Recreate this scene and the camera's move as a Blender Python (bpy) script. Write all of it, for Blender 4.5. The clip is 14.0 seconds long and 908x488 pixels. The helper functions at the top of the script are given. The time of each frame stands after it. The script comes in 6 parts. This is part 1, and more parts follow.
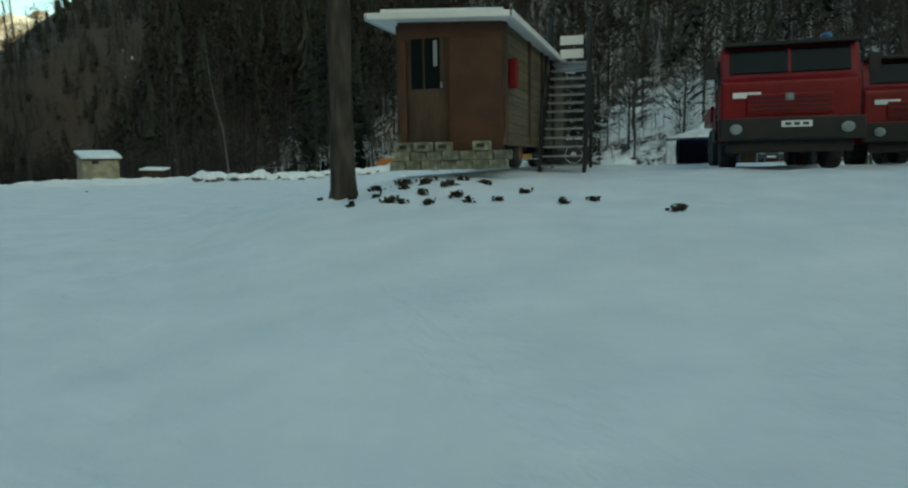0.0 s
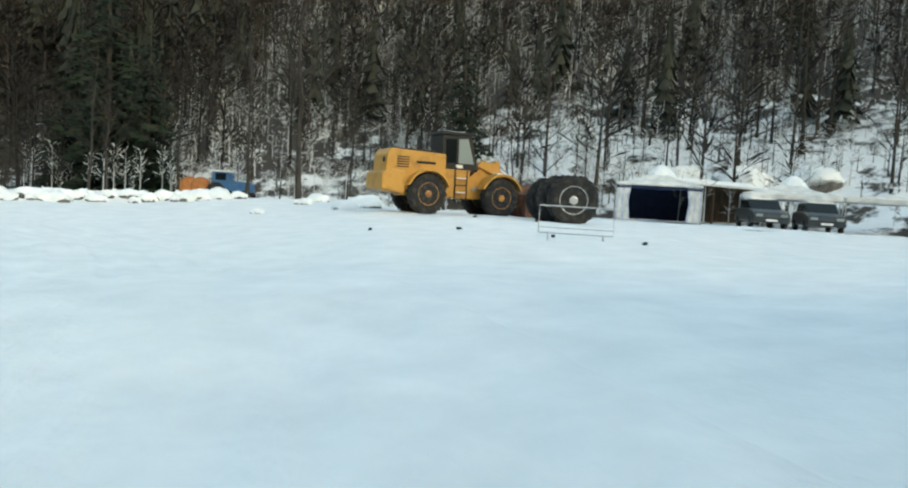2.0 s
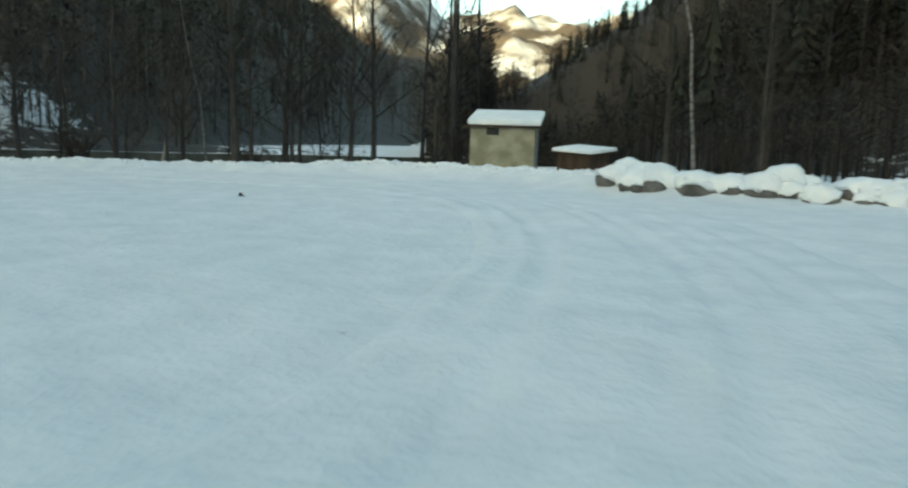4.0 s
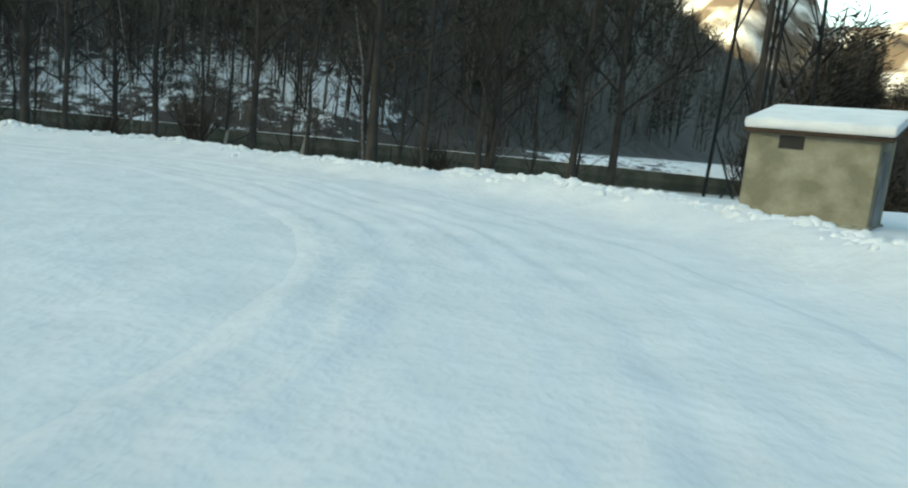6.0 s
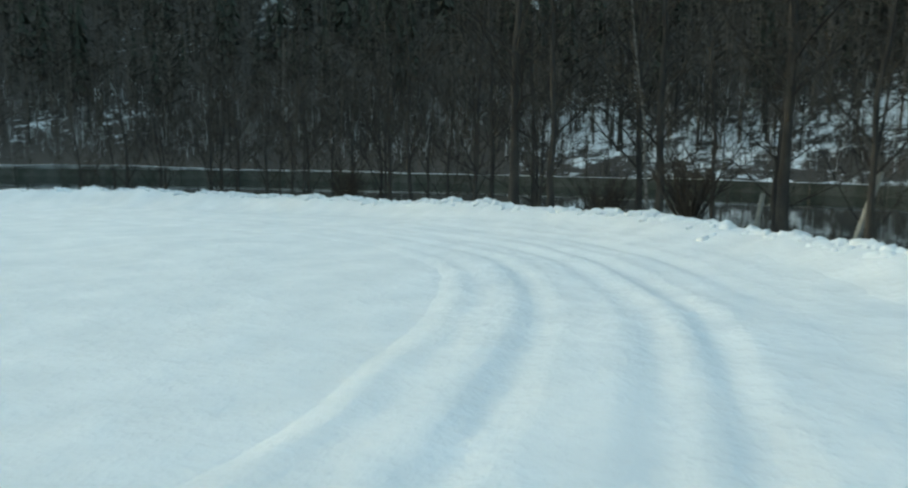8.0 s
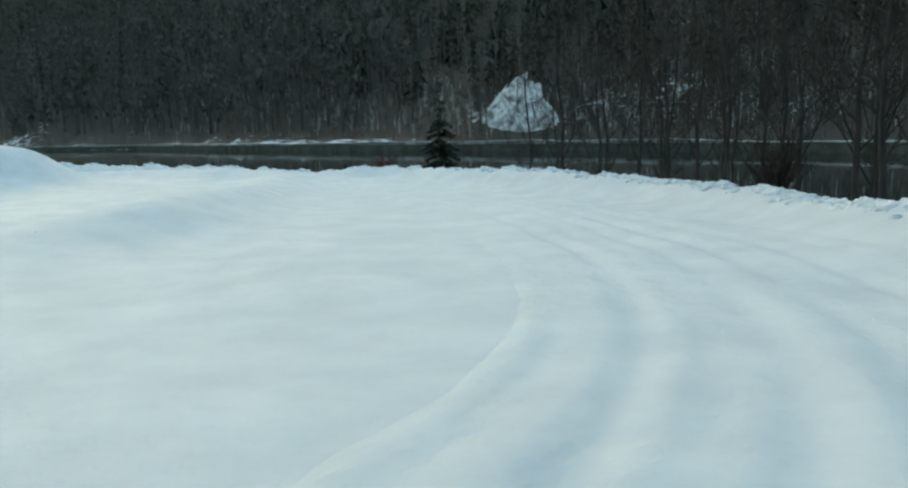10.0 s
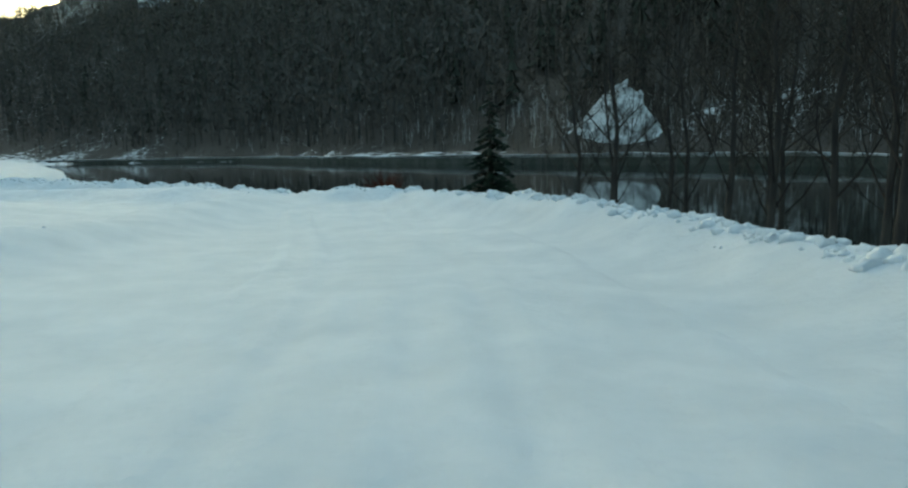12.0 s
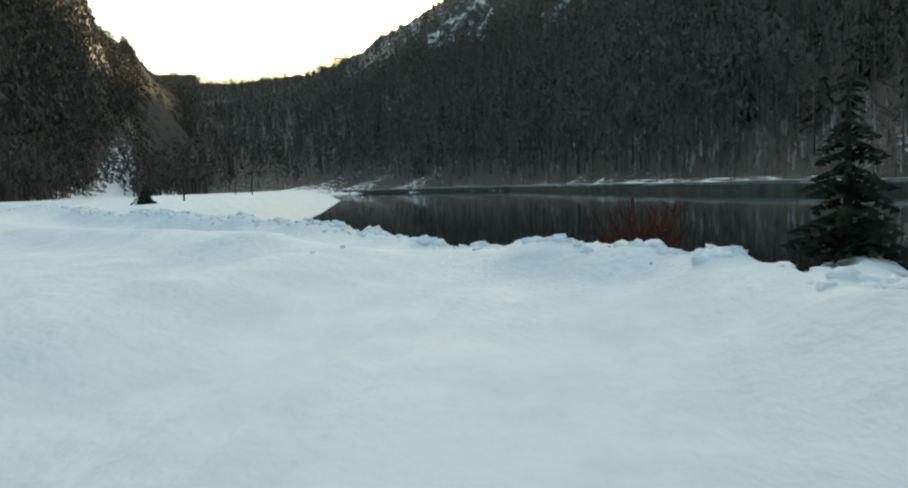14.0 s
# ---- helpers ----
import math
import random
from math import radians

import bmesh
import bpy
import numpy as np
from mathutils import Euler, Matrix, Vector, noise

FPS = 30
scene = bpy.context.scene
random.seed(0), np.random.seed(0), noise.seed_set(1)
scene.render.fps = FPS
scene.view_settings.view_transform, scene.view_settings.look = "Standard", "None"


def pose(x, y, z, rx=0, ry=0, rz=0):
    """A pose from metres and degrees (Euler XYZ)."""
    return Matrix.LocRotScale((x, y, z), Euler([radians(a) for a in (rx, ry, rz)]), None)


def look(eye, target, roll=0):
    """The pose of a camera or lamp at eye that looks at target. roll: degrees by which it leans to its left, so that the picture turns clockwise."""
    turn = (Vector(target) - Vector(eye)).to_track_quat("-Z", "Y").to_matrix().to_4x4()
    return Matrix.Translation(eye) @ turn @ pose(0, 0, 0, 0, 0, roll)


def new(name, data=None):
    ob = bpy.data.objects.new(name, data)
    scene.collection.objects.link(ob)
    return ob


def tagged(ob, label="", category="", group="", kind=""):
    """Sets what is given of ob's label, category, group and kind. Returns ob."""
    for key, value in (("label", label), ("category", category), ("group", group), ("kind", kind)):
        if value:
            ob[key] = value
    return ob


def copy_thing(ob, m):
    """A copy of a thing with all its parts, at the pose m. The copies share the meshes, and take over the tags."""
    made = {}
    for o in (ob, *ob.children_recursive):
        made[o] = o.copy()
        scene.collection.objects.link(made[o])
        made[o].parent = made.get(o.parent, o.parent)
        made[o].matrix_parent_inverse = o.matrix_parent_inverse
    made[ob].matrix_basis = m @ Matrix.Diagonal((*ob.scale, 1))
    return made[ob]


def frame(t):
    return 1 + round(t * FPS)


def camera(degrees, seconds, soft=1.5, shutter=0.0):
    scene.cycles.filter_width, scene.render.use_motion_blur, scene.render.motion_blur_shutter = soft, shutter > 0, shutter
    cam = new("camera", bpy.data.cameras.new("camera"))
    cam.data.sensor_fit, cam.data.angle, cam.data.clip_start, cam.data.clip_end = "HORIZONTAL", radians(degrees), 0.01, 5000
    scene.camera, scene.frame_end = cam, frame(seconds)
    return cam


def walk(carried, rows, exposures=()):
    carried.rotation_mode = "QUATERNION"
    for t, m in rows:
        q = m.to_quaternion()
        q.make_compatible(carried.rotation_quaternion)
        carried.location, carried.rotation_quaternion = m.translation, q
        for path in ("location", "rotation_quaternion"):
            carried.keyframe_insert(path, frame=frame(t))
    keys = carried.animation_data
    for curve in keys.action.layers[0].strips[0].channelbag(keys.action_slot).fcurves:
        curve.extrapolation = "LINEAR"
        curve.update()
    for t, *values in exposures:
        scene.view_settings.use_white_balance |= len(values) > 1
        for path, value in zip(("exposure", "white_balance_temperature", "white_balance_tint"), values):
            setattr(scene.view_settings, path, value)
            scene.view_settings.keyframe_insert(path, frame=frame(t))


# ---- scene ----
cam = camera(64.4, 14.0, soft=2.1, shutter=0.15)
PATH = [
    (0, (6.374, -17.486, 1.328), (6.102, -15.518, 1.102), -1.1),
    (0.2, (5.287, -16.19, 1.329), (5.162, -14.207, 1.105), -1.1),
    (0.5, (3.816, -14.413, 1.314), (3.925, -12.425, 1.122), 0.0),
    (0.7, (3.001, -12.935, 1.331), (3.247, -10.959, 1.145), 0.0),
    (1, (2.044, -10.295, 1.354), (2.244, -8.312, 1.192), -2.1),
    (1.2, (1.385, -8.471, 1.41), (1.661, -6.494, 1.30), -0.6),
    (1.3, (1.087, -7.53, 1.425), (1.406, -5.563, 1.268), 0.8),
    (1.5, (0.464, -5.549, 1.397), (0.726, -3.57, 1.276), 3.3),
    (2, (-0.662, -0.486, 1.445), (-0.304, 1.478, 1.318), 3.4),
    (2.5, (-1.131, 4.464, 1.474), (-0.987, 6.451, 1.3), 2.1),
    (3, (-2.168, 9.119, 1.464), (-2.863, 10.991, 1.348), 3.4),
    (3.5, (-3.313, 13.188, 1.355), (-4.566, 14.731, 1.135), 2.4),
    (4, (-5.049, 17.024, 1.277), (-6.693, 18.13, 1.002), 1.9),
    (4.2, (-5.86, 18.218, 1.26), (-7.62, 19.133, 0.985), 1.6),
    (6.3, (-15.354, 26.463, 1.311), (-17.333, 26.528, 1.035), 4.5),
    (6.5, (-16.303, 26.833, 1.336), (-18.285, 26.726, 1.092), 3.0),
    (7.0, (-18.606, 27.317, 1.344), (-20.518, 26.776, 1.118), 2.4),
    (7.5, (-20.722, 27.374, 1.346), (-22.473, 26.44, 1.102), 1.4),
    (8.0, (-22.665, 27.056, 1.354), (-24.111, 25.695, 1.11), 0.5),
    (8.5, (-24.469, 26.429, 1.359), (-25.616, 24.809, 1.113), 0.9),
    (8.7, (-25.168, 26.089, 1.369), (-26.204, 24.404, 1.071), 1.6),
    (10.8, (-32.076, 20.819, 1.239), (-31.753, 18.861, 0.991), -2.0),
    (11, (-32.468, 20.071, 1.229), (-32.102, 18.118, 1.001), -1.5),
    (11.5, (-32.984, 17.612, 1.148), (-32.58, 15.673, 0.869), -1.6),
    (12, (-33.014, 14.76, 1.078), (-32.817, 12.787, 0.812), -1.4),
    (12.5, (-32.753, 11.625, 0.988), (-32.736, 9.638, 0.763), 1.3),
    (13, (-32.155, 8.283, 0.929), (-31.669, 6.351, 0.754), -1.4),
    (13.5, (-31.627, 4.877, 0.806), (-30.887, 3.029, 0.61), -1.9),
    (14, (-30.672, 1.414, 0.686), (-29.762, -0.359, 0.521), -2.0),
]
EXPOSURES = [(0, 1.05, 7500, -18), (0.2, 1.42, 7700, -14), (0.5, 2.1, 8300, -5), (0.8, 2.2, 7950, -7), (1.0, 2.25, 7950, -7), (1.4, 2.3, 8400, -3), (2.5, 2.38, 8600, -2), (2.9, 2.3, 8500, -2), (3.5, 1.9, 8150, -7), (4.2, 1.63, 7900, -10),
             (5.2, 1.75, 7900, -10), (6.3, 2.0, 7950, -9), (8.7, 2.03, 8000, -9), (10.8, 1.88, 8150, -7), (11.6, 1.85, 8100, -8), (12.0, 1.62, 7700, -13), (12.4, 1.93, 8200, -7), (13.2, 1.87, 8500, -4), (14, 1.85, 8600, -4)]
walk(cam, [(t, look(eye, target, roll)) for t, eye, target, roll in PATH], EXPOSURES)

# ---- world, sun ----
SUN_YAW, SUN_UP = 198.0, 11.0   # degrees to the left of +y, degrees above the horizon: behind the southern ridge
world = bpy.data.worlds.new("sky")
scene.world = world
world.use_nodes = True
wn = world.node_tree.nodes
sky_tex = wn.new("ShaderNodeTexSky")
sky_tex.sky_type = "NISHITA"
sky_tex.sun_disc = False
sky_tex.sun_elevation = radians(SUN_UP)
sky_tex.sun_rotation = radians(-SUN_YAW)
sky_tex.altitude = 600
sky_tex.air_density, sky_tex.dust_density, sky_tex.ozone_density = 1.0, 2.5, 1.0
world.node_tree.links.new(sky_tex.outputs["Color"], wn["Background"].inputs["Color"])
wn["Background"].inputs["Strength"].default_value = 0.15

sun = new("sun", bpy.data.lights.new("sun", "SUN"))
sun.data.energy, sun.data.angle, sun.data.color = 4.0, radians(0.5), (1.0, 0.86, 0.66)
sun_dir = Vector((-math.sin(radians(SUN_YAW)) * math.cos(radians(SUN_UP)), math.cos(radians(SUN_YAW)) * math.cos(radians(SUN_UP)), math.sin(radians(SUN_UP))))
sun.matrix_world = look(sun_dir * 400, (0, 0, 0))


# ---- materials ----
def mat(name, base, rough=0.7, metal=0.0, vary=0.25, scale=3.0, bump=0.15, fine=30.0, second=None, amount=0.5, spec=0.5, coat=0.0, rand=0.0, stretch=(1, 1, 1)):
    """A surface with stains at one scale and grain at another; second: the colour of the stains."""
    m = bpy.data.materials.new(name)
    m.use_nodes = True
    n, l = m.node_tree.nodes, m.node_tree.links
    p = n["Principled BSDF"]
    p.inputs["Roughness"].default_value, p.inputs["Metallic"].default_value = rough, metal
    p.inputs["Specular IOR Level"].default_value, p.inputs["Coat Weight"].default_value = spec, coat
    co, mp = n.new("ShaderNodeTexCoord"), n.new("ShaderNodeMapping")
    mp.inputs["Scale"].default_value = stretch
    l.new(co.outputs["Object"], mp.inputs["Vector"])
    big, small = n.new("ShaderNodeTexNoise"), n.new("ShaderNodeTexNoise")
    for t, s, d in ((big, scale, 5.0), (small, fine, 4.0)):
        l.new(mp.outputs["Vector"], t.inputs["Vector"])
        t.inputs["Scale"].default_value, t.inputs["Detail"].default_value = s, d
    ramp = n.new("ShaderNodeMapRange")
    ramp.inputs["From Min"].default_value, ramp.inputs["From Max"].default_value = 1.0 - amount - 0.12, 1.0 - amount + 0.12
    l.new(big.outputs["Fac"], ramp.inputs["Value"])
    mix = n.new("ShaderNodeMix")
    mix.data_type = "RGBA"
    mix.inputs["A"].default_value = (*base, 1)
    mix.inputs["B"].default_value = (*(second or [c * (1 - vary) for c in base]), 1)
    l.new(ramp.outputs["Result"], mix.inputs["Factor"])
    hsv = n.new("ShaderNodeHueSaturation")
    l.new(mix.outputs["Result"], hsv.inputs["Color"])
    val = n.new("ShaderNodeMapRange")
    val.inputs["To Min"].default_value, val.inputs["To Max"].default_value = 1 - vary * 0.6, 1 + vary * 0.6
    l.new(small.outputs["Fac"], val.inputs["Value"])
    last = val.outputs["Result"]
    if rand:
        info, mul, rr = n.new("ShaderNodeObjectInfo"), n.new("ShaderNodeMath"), n.new("ShaderNodeMapRange")
        rr.inputs["To Min"].default_value, rr.inputs["To Max"].default_value = 1 - rand, 1 + rand
        l.new(info.outputs["Random"], rr.inputs["Value"])
        mul.operation = "MULTIPLY"
        l.new(last, mul.inputs[0])
        l.new(rr.outputs["Result"], mul.inputs[1])
        last = mul.outputs["Value"]
    l.new(last, hsv.inputs["Value"])
    l.new(hsv.outputs["Color"], p.inputs["Base Color"])
    if bump:
        b = n.new("ShaderNodeBump")
        b.inputs["Strength"].default_value, b.inputs["Distance"].default_value = bump, 0.02
        l.new(small.outputs["Fac"], b.inputs["Height"])
        l.new(b.outputs["Normal"], p.inputs["Normal"])
    return m


def glass_mat(name, tint):
    m = bpy.data.materials.new(name)
    m.use_nodes = True
    p = m.node_tree.nodes["Principled BSDF"]
    p.inputs["Base Color"].default_value = (*tint, 1)
    p.inputs["Roughness"].default_value, p.inputs["Specular IOR Level"].default_value = 0.12, 0.16
    return m


def island_mat(name, dark, light, rough=0.85):
    """Bark and twigs: one shade from dark to light for each loose piece."""
    m = bpy.data.materials.new(name)
    m.use_nodes = True
    n, l = m.node_tree.nodes, m.node_tree.links
    p = n["Principled BSDF"]
    p.inputs["Roughness"].default_value, p.inputs["Specular IOR Level"].default_value = rough, 0.15
    geo, mix = n.new("ShaderNodeNewGeometry"), n.new("ShaderNodeMix")
    mix.data_type = "RGBA"
    mix.inputs["A"].default_value, mix.inputs["B"].default_value = (*dark, 1), (*light, 1)
    l.new(geo.outputs["Random Per Island"], mix.inputs["Factor"])
    l.new(mix.outputs["Result"], p.inputs["Base Color"])
    return m


def terrain_mat():
    """Snow with bare rock and leaf litter where it is steep or where the cover is broken."""
    m = bpy.data.materials.new("snowy_terrain")
    m.use_nodes = True
    n, l = m.node_tree.nodes, m.node_tree.links
    p = n["Principled BSDF"]
    geo = n.new("ShaderNodeNewGeometry")
    att = n.new("ShaderNodeAttribute")
    att.attribute_name = "bare"
    def noise_of(scale, detail, rough=0.55):
        t = n.new("ShaderNodeTexNoise")
        t.inputs["Scale"].default_value, t.inputs["Detail"].default_value, t.inputs["Roughness"].default_value = scale, detail, rough
        l.new(geo.outputs["Position"], t.inputs["Vector"])
        return t.outputs["Fac"]
    mid, fine = noise_of(0.45, 8, 0.7), noise_of(9.0, 6)
    lump = noise_of(1.3, 5)
    add = n.new("ShaderNodeMath")
    add.operation = "ADD"
    l.new(mid, add.inputs[0])
    l.new(att.outputs["Fac"], add.inputs[1])
    cover = n.new("ShaderNodeMapRange")
    cover.inputs["From Min"].default_value, cover.inputs["From Max"].default_value = 0.96, 1.04
    l.new(add.outputs["Value"], cover.inputs["Value"])
    litter = n.new("ShaderNodeMix")
    litter.data_type = "RGBA"
    litter.inputs["A"].default_value, litter.inputs["B"].default_value = (0.028, 0.024, 0.020, 1), (0.078, 0.070, 0.063, 1)
    l.new(fine, litter.inputs["Factor"])
    # snow is blue-grey in the hollows of the lump noise, whiter on its crests
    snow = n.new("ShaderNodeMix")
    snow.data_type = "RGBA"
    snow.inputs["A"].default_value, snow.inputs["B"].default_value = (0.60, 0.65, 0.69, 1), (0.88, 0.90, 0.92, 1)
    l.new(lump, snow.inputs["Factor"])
    both = n.new("ShaderNodeMix")
    both.data_type = "RGBA"
    l.new(cover.outputs["Result"], both.inputs["Factor"])
    l.new(snow.outputs["Result"], both.inputs["A"])
    l.new(litter.outputs["Result"], both.inputs["B"])
    l.new(both.outputs["Result"], p.inputs["Base Color"])
    p.inputs["Roughness"].default_value, p.inputs["Specular IOR Level"].default_value = 0.75, 0.25
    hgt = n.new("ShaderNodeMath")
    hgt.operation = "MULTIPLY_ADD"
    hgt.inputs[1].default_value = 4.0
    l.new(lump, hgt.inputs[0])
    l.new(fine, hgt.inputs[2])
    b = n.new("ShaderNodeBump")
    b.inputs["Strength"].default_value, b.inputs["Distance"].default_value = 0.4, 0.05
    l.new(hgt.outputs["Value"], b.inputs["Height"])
    l.new(b.outputs["Normal"], p.inputs["Normal"])
    return m


def water_mat():
    m = bpy.data.materials.new("lake_water")
    m.use_nodes = True
    n, l = m.node_tree.nodes, m.node_tree.links
    p = n["Principled BSDF"]
    p.inputs["Base Color"].default_value = (0.012, 0.018, 0.017, 1)
    p.inputs["Roughness"].default_value, p.inputs["IOR"].default_value = 0.04, 1.33
    co, w, b = n.new("ShaderNodeTexCoord"), n.new("ShaderNodeTexNoise"), n.new("ShaderNodeBump")
    w.inputs["Scale"].default_value, w.inputs["Detail"].default_value = 0.8, 3
    l.new(co.outputs["Object"], w.inputs["Vector"])
    b.inputs["Strength"].default_value, b.inputs["Distance"].default_value = 0.08, 0.05
    l.new(w.outputs["Fac"], b.inputs["Height"])
    l.new(b.outputs["Normal"], p.inputs["Normal"])
    return m


TERRAIN, WATER = terrain_mat(), water_mat()
CLEAN_SNOW = mat("loose_snow", (0.86, 0.89, 0.91), 0.8, vary=0.05, scale=2.0, bump=0.5, fine=18, second=(0.78, 0.82, 0.85), spec=0.2)
BARK = mat("bark", (0.078, 0.069, 0.058), 0.9, vary=0.6, scale=7, bump=1.0, fine=28, second=(0.035, 0.03, 0.027), stretch=(1, 1, 0.3), spec=0.15)
GREY_BARK = mat("grey_bark", (0.064, 0.057, 0.05), 0.9, vary=0.45, scale=5, bump=0.8, fine=26, second=(0.035, 0.032, 0.03), stretch=(1, 1, 0.3), spec=0.15)
BIRCH_BARK = mat("birch_bark", (0.21, 0.2, 0.185), 0.8, vary=0.4, scale=6, bump=0.5, fine=20, second=(0.06, 0.055, 0.05), amount=0.45, stretch=(1, 1, 2.2), spec=0.2)
TWIG = island_mat("twigs", (0.02, 0.017, 0.015), (0.062, 0.052, 0.042))
# bark of the far slopes, its light end raised to paint in some haze
HAZY_TWIG = island_mat("hazy_bark", (0.028, 0.026, 0.023), (0.125, 0.108, 0.092))
HILL_TWIG = island_mat("hillside_bark", (0.014, 0.013, 0.011), (0.060, 0.051, 0.044))
# distance haze is put into this bark: lifted darks, little contrast
FAR_HAZE_TWIG = island_mat("far_hazy_woods", (0.052, 0.052, 0.05), (0.10, 0.093, 0.087))
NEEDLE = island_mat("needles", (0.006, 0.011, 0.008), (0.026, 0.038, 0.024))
# slope conifers: needles paled so that haze is part of their colour
HAZY_NEEDLE = island_mat("hazy_needles", (0.022, 0.026, 0.021), (0.052, 0.058, 0.045))
RED_TWIG = island_mat("rust_twigs", (0.05, 0.016, 0.011), (0.115, 0.036, 0.023))
FROST = island_mat("frosted_twigs", (0.30, 0.31, 0.31), (0.75, 0.78, 0.80))
ROCK = mat("rock", (0.20, 0.19, 0.18), 0.9, vary=0.4, scale=1.5, bump=1.0, fine=9, second=(0.08, 0.078, 0.075), spec=0.2)
STONE_WALL = mat("dark_stone", (0.12, 0.125, 0.112), 0.9, vary=0.5, scale=0.6, bump=0.8, fine=5, second=(0.07, 0.078, 0.066), spec=0.2)
WOOD = mat("weathered_siding", (0.145, 0.12, 0.08), 0.8, vary=0.3, scale=2.5, bump=0.4, fine=25, second=(0.09, 0.076, 0.052), rand=0.12, stretch=(0.3, 0.3, 4), spec=0.2)
BROWN = mat("red_brown_panel", (0.078, 0.036, 0.019), 0.6, vary=0.2, scale=2, bump=0.15, fine=18, second=(0.055, 0.027, 0.015), spec=0.35)
DARKWOOD = mat("dark_timber", (0.075, 0.052, 0.036), 0.75, vary=0.35, scale=4, bump=0.4, fine=24, stretch=(1, 1, 0.3), spec=0.2)
BRICK = mat("grey_block", (0.34, 0.33, 0.28), 0.9, vary=0.3, scale=5, bump=0.6, fine=30, second=(0.13, 0.14, 0.10), rand=0.2, spec=0.2)
YELLOW = mat("yellow_paint", (0.50, 0.255, 0.055), 0.5, vary=0.2, scale=2.5, bump=0.12, fine=14, second=(0.33, 0.17, 0.035), amount=0.38, spec=0.4)
RED = mat("red_paint", (0.17, 0.004, 0.009), 0.38, vary=0.2, scale=2, bump=0.08, fine=12, second=(0.11, 0.004, 0.007), amount=0.4, spec=0.3)
BLUE = mat("blue_paint", (0.045, 0.135, 0.27), 0.5, vary=0.2, scale=3, bump=0.08, fine=14, second=(0.025, 0.11, 0.25), spec=0.4)
ORANGE = mat("orange_paint", (0.46, 0.17, 0.045), 0.55, vary=0.2, scale=3, bump=0.1, fine=14, second=(0.34, 0.12, 0.035), spec=0.4)
BLACK = mat("black_steel", (0.012, 0.0125, 0.013), 0.6, vary=0.3, scale=3, bump=0.15, fine=20, spec=0.4)
RUBBER = mat("rubber", (0.022, 0.022, 0.023), 0.85, vary=0.35, scale=5, bump=0.4, fine=22, second=(0.06, 0.058, 0.056), amount=0.4, spec=0.25)
STEEL = mat("grey_steel", (0.30, 0.31, 0.32), 0.5, metal=0.7, vary=0.25, scale=4, bump=0.1, fine=20)
RUST = mat("rusty_steel", (0.27, 0.11, 0.06), 0.8, vary=0.35, scale=4, bump=0.3, fine=20, second=(0.09, 0.05, 0.04))
HUB = mat("dirty_yellow_rim", (0.58, 0.27, 0.06), 0.6, vary=0.3, scale=5, bump=0.2, fine=20, second=(0.17, 0.08, 0.04))
WHITE = mat("white_paint", (0.78, 0.79, 0.79), 0.5, vary=0.08, scale=2, bump=0.08, fine=14)
INK = mat("dark_lettering", (0.03, 0.05, 0.055), 0.6, vary=0.1, scale=4, bump=0)
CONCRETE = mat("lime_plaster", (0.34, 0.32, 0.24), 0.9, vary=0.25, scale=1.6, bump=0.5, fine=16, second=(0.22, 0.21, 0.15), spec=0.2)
CANVAS_W = mat("white_canvas", (0.68, 0.70, 0.70), 0.85, vary=0.12, scale=2, bump=0.3, fine=6, second=(0.5, 0.53, 0.54), spec=0.2)
CANVAS_B = mat("navy_canvas", (0.014, 0.028, 0.07), 0.85, vary=0.25, scale=2, bump=0.3, fine=6, spec=0.2)
GLASS = glass_mat("dark_glass", (0.008, 0.011, 0.012))
PALE_GLASS = glass_mat("pale_window", (0.24, 0.28, 0.28))
CARPAINT = mat("dark_car_paint", (0.02, 0.024, 0.026), 0.3, vary=0.15, scale=3, bump=0.0, fine=14, coat=0.5)
SOIL = mat("leaf_litter", (0.055, 0.045, 0.032), 0.95, vary=0.5, scale=3, bump=0.8, fine=18, second=(0.03, 0.026, 0.02), spec=0.1)
GALV = mat("galvanised_tube", (0.52, 0.54, 0.55), 0.45, metal=0.6, vary=0.15, scale=6, bump=0.05, fine=30)


# ---- builders ----
def part(name, bm, material, parent=None, label="", smooth=False):
    """Links a bmesh as one mesh object under a thing or a part."""
    me = bpy.data.meshes.new(name)
    bm.to_mesh(me)
    bm.free()
    me.materials.append(material)
    if smooth:
        me.shade_smooth()
    ob = new(name, me)
    ob.parent = parent
    return tagged(ob, label)


def thing(name, m, label, category, group=""):
    ob = new(name)
    ob.empty_display_size = 0.2
    ob.matrix_world = m
    return tagged(ob, label, category, group)


def mesh_ob(name, verts, faces, material, parent=None, smooth=False):
    me = bpy.data.meshes.new(name)
    me.from_pydata(verts, [], faces)
    me.materials.append(material)
    if smooth:
        me.shade_smooth()
    ob = new(name, me)
    ob.parent = parent
    return ob


def box(bm, size, m=Matrix(), bevel=0.0):
    made = bmesh.ops.create_cube(bm, size=1.0, matrix=m @ Matrix.Diagonal((*size, 1)))
    if bevel:
        edges = list({e for v in made["verts"] for e in v.link_edges})
        bmesh.ops.bevel(bm, geom=edges, offset=bevel, segments=2, affect="EDGES", profile=0.6)
    return bm


def boxed(size, at=(0, 0, 0), bevel=0.02, turn=(0, 0, 0)):
    return box(bmesh.new(), size, pose(*at, *turn), bevel)


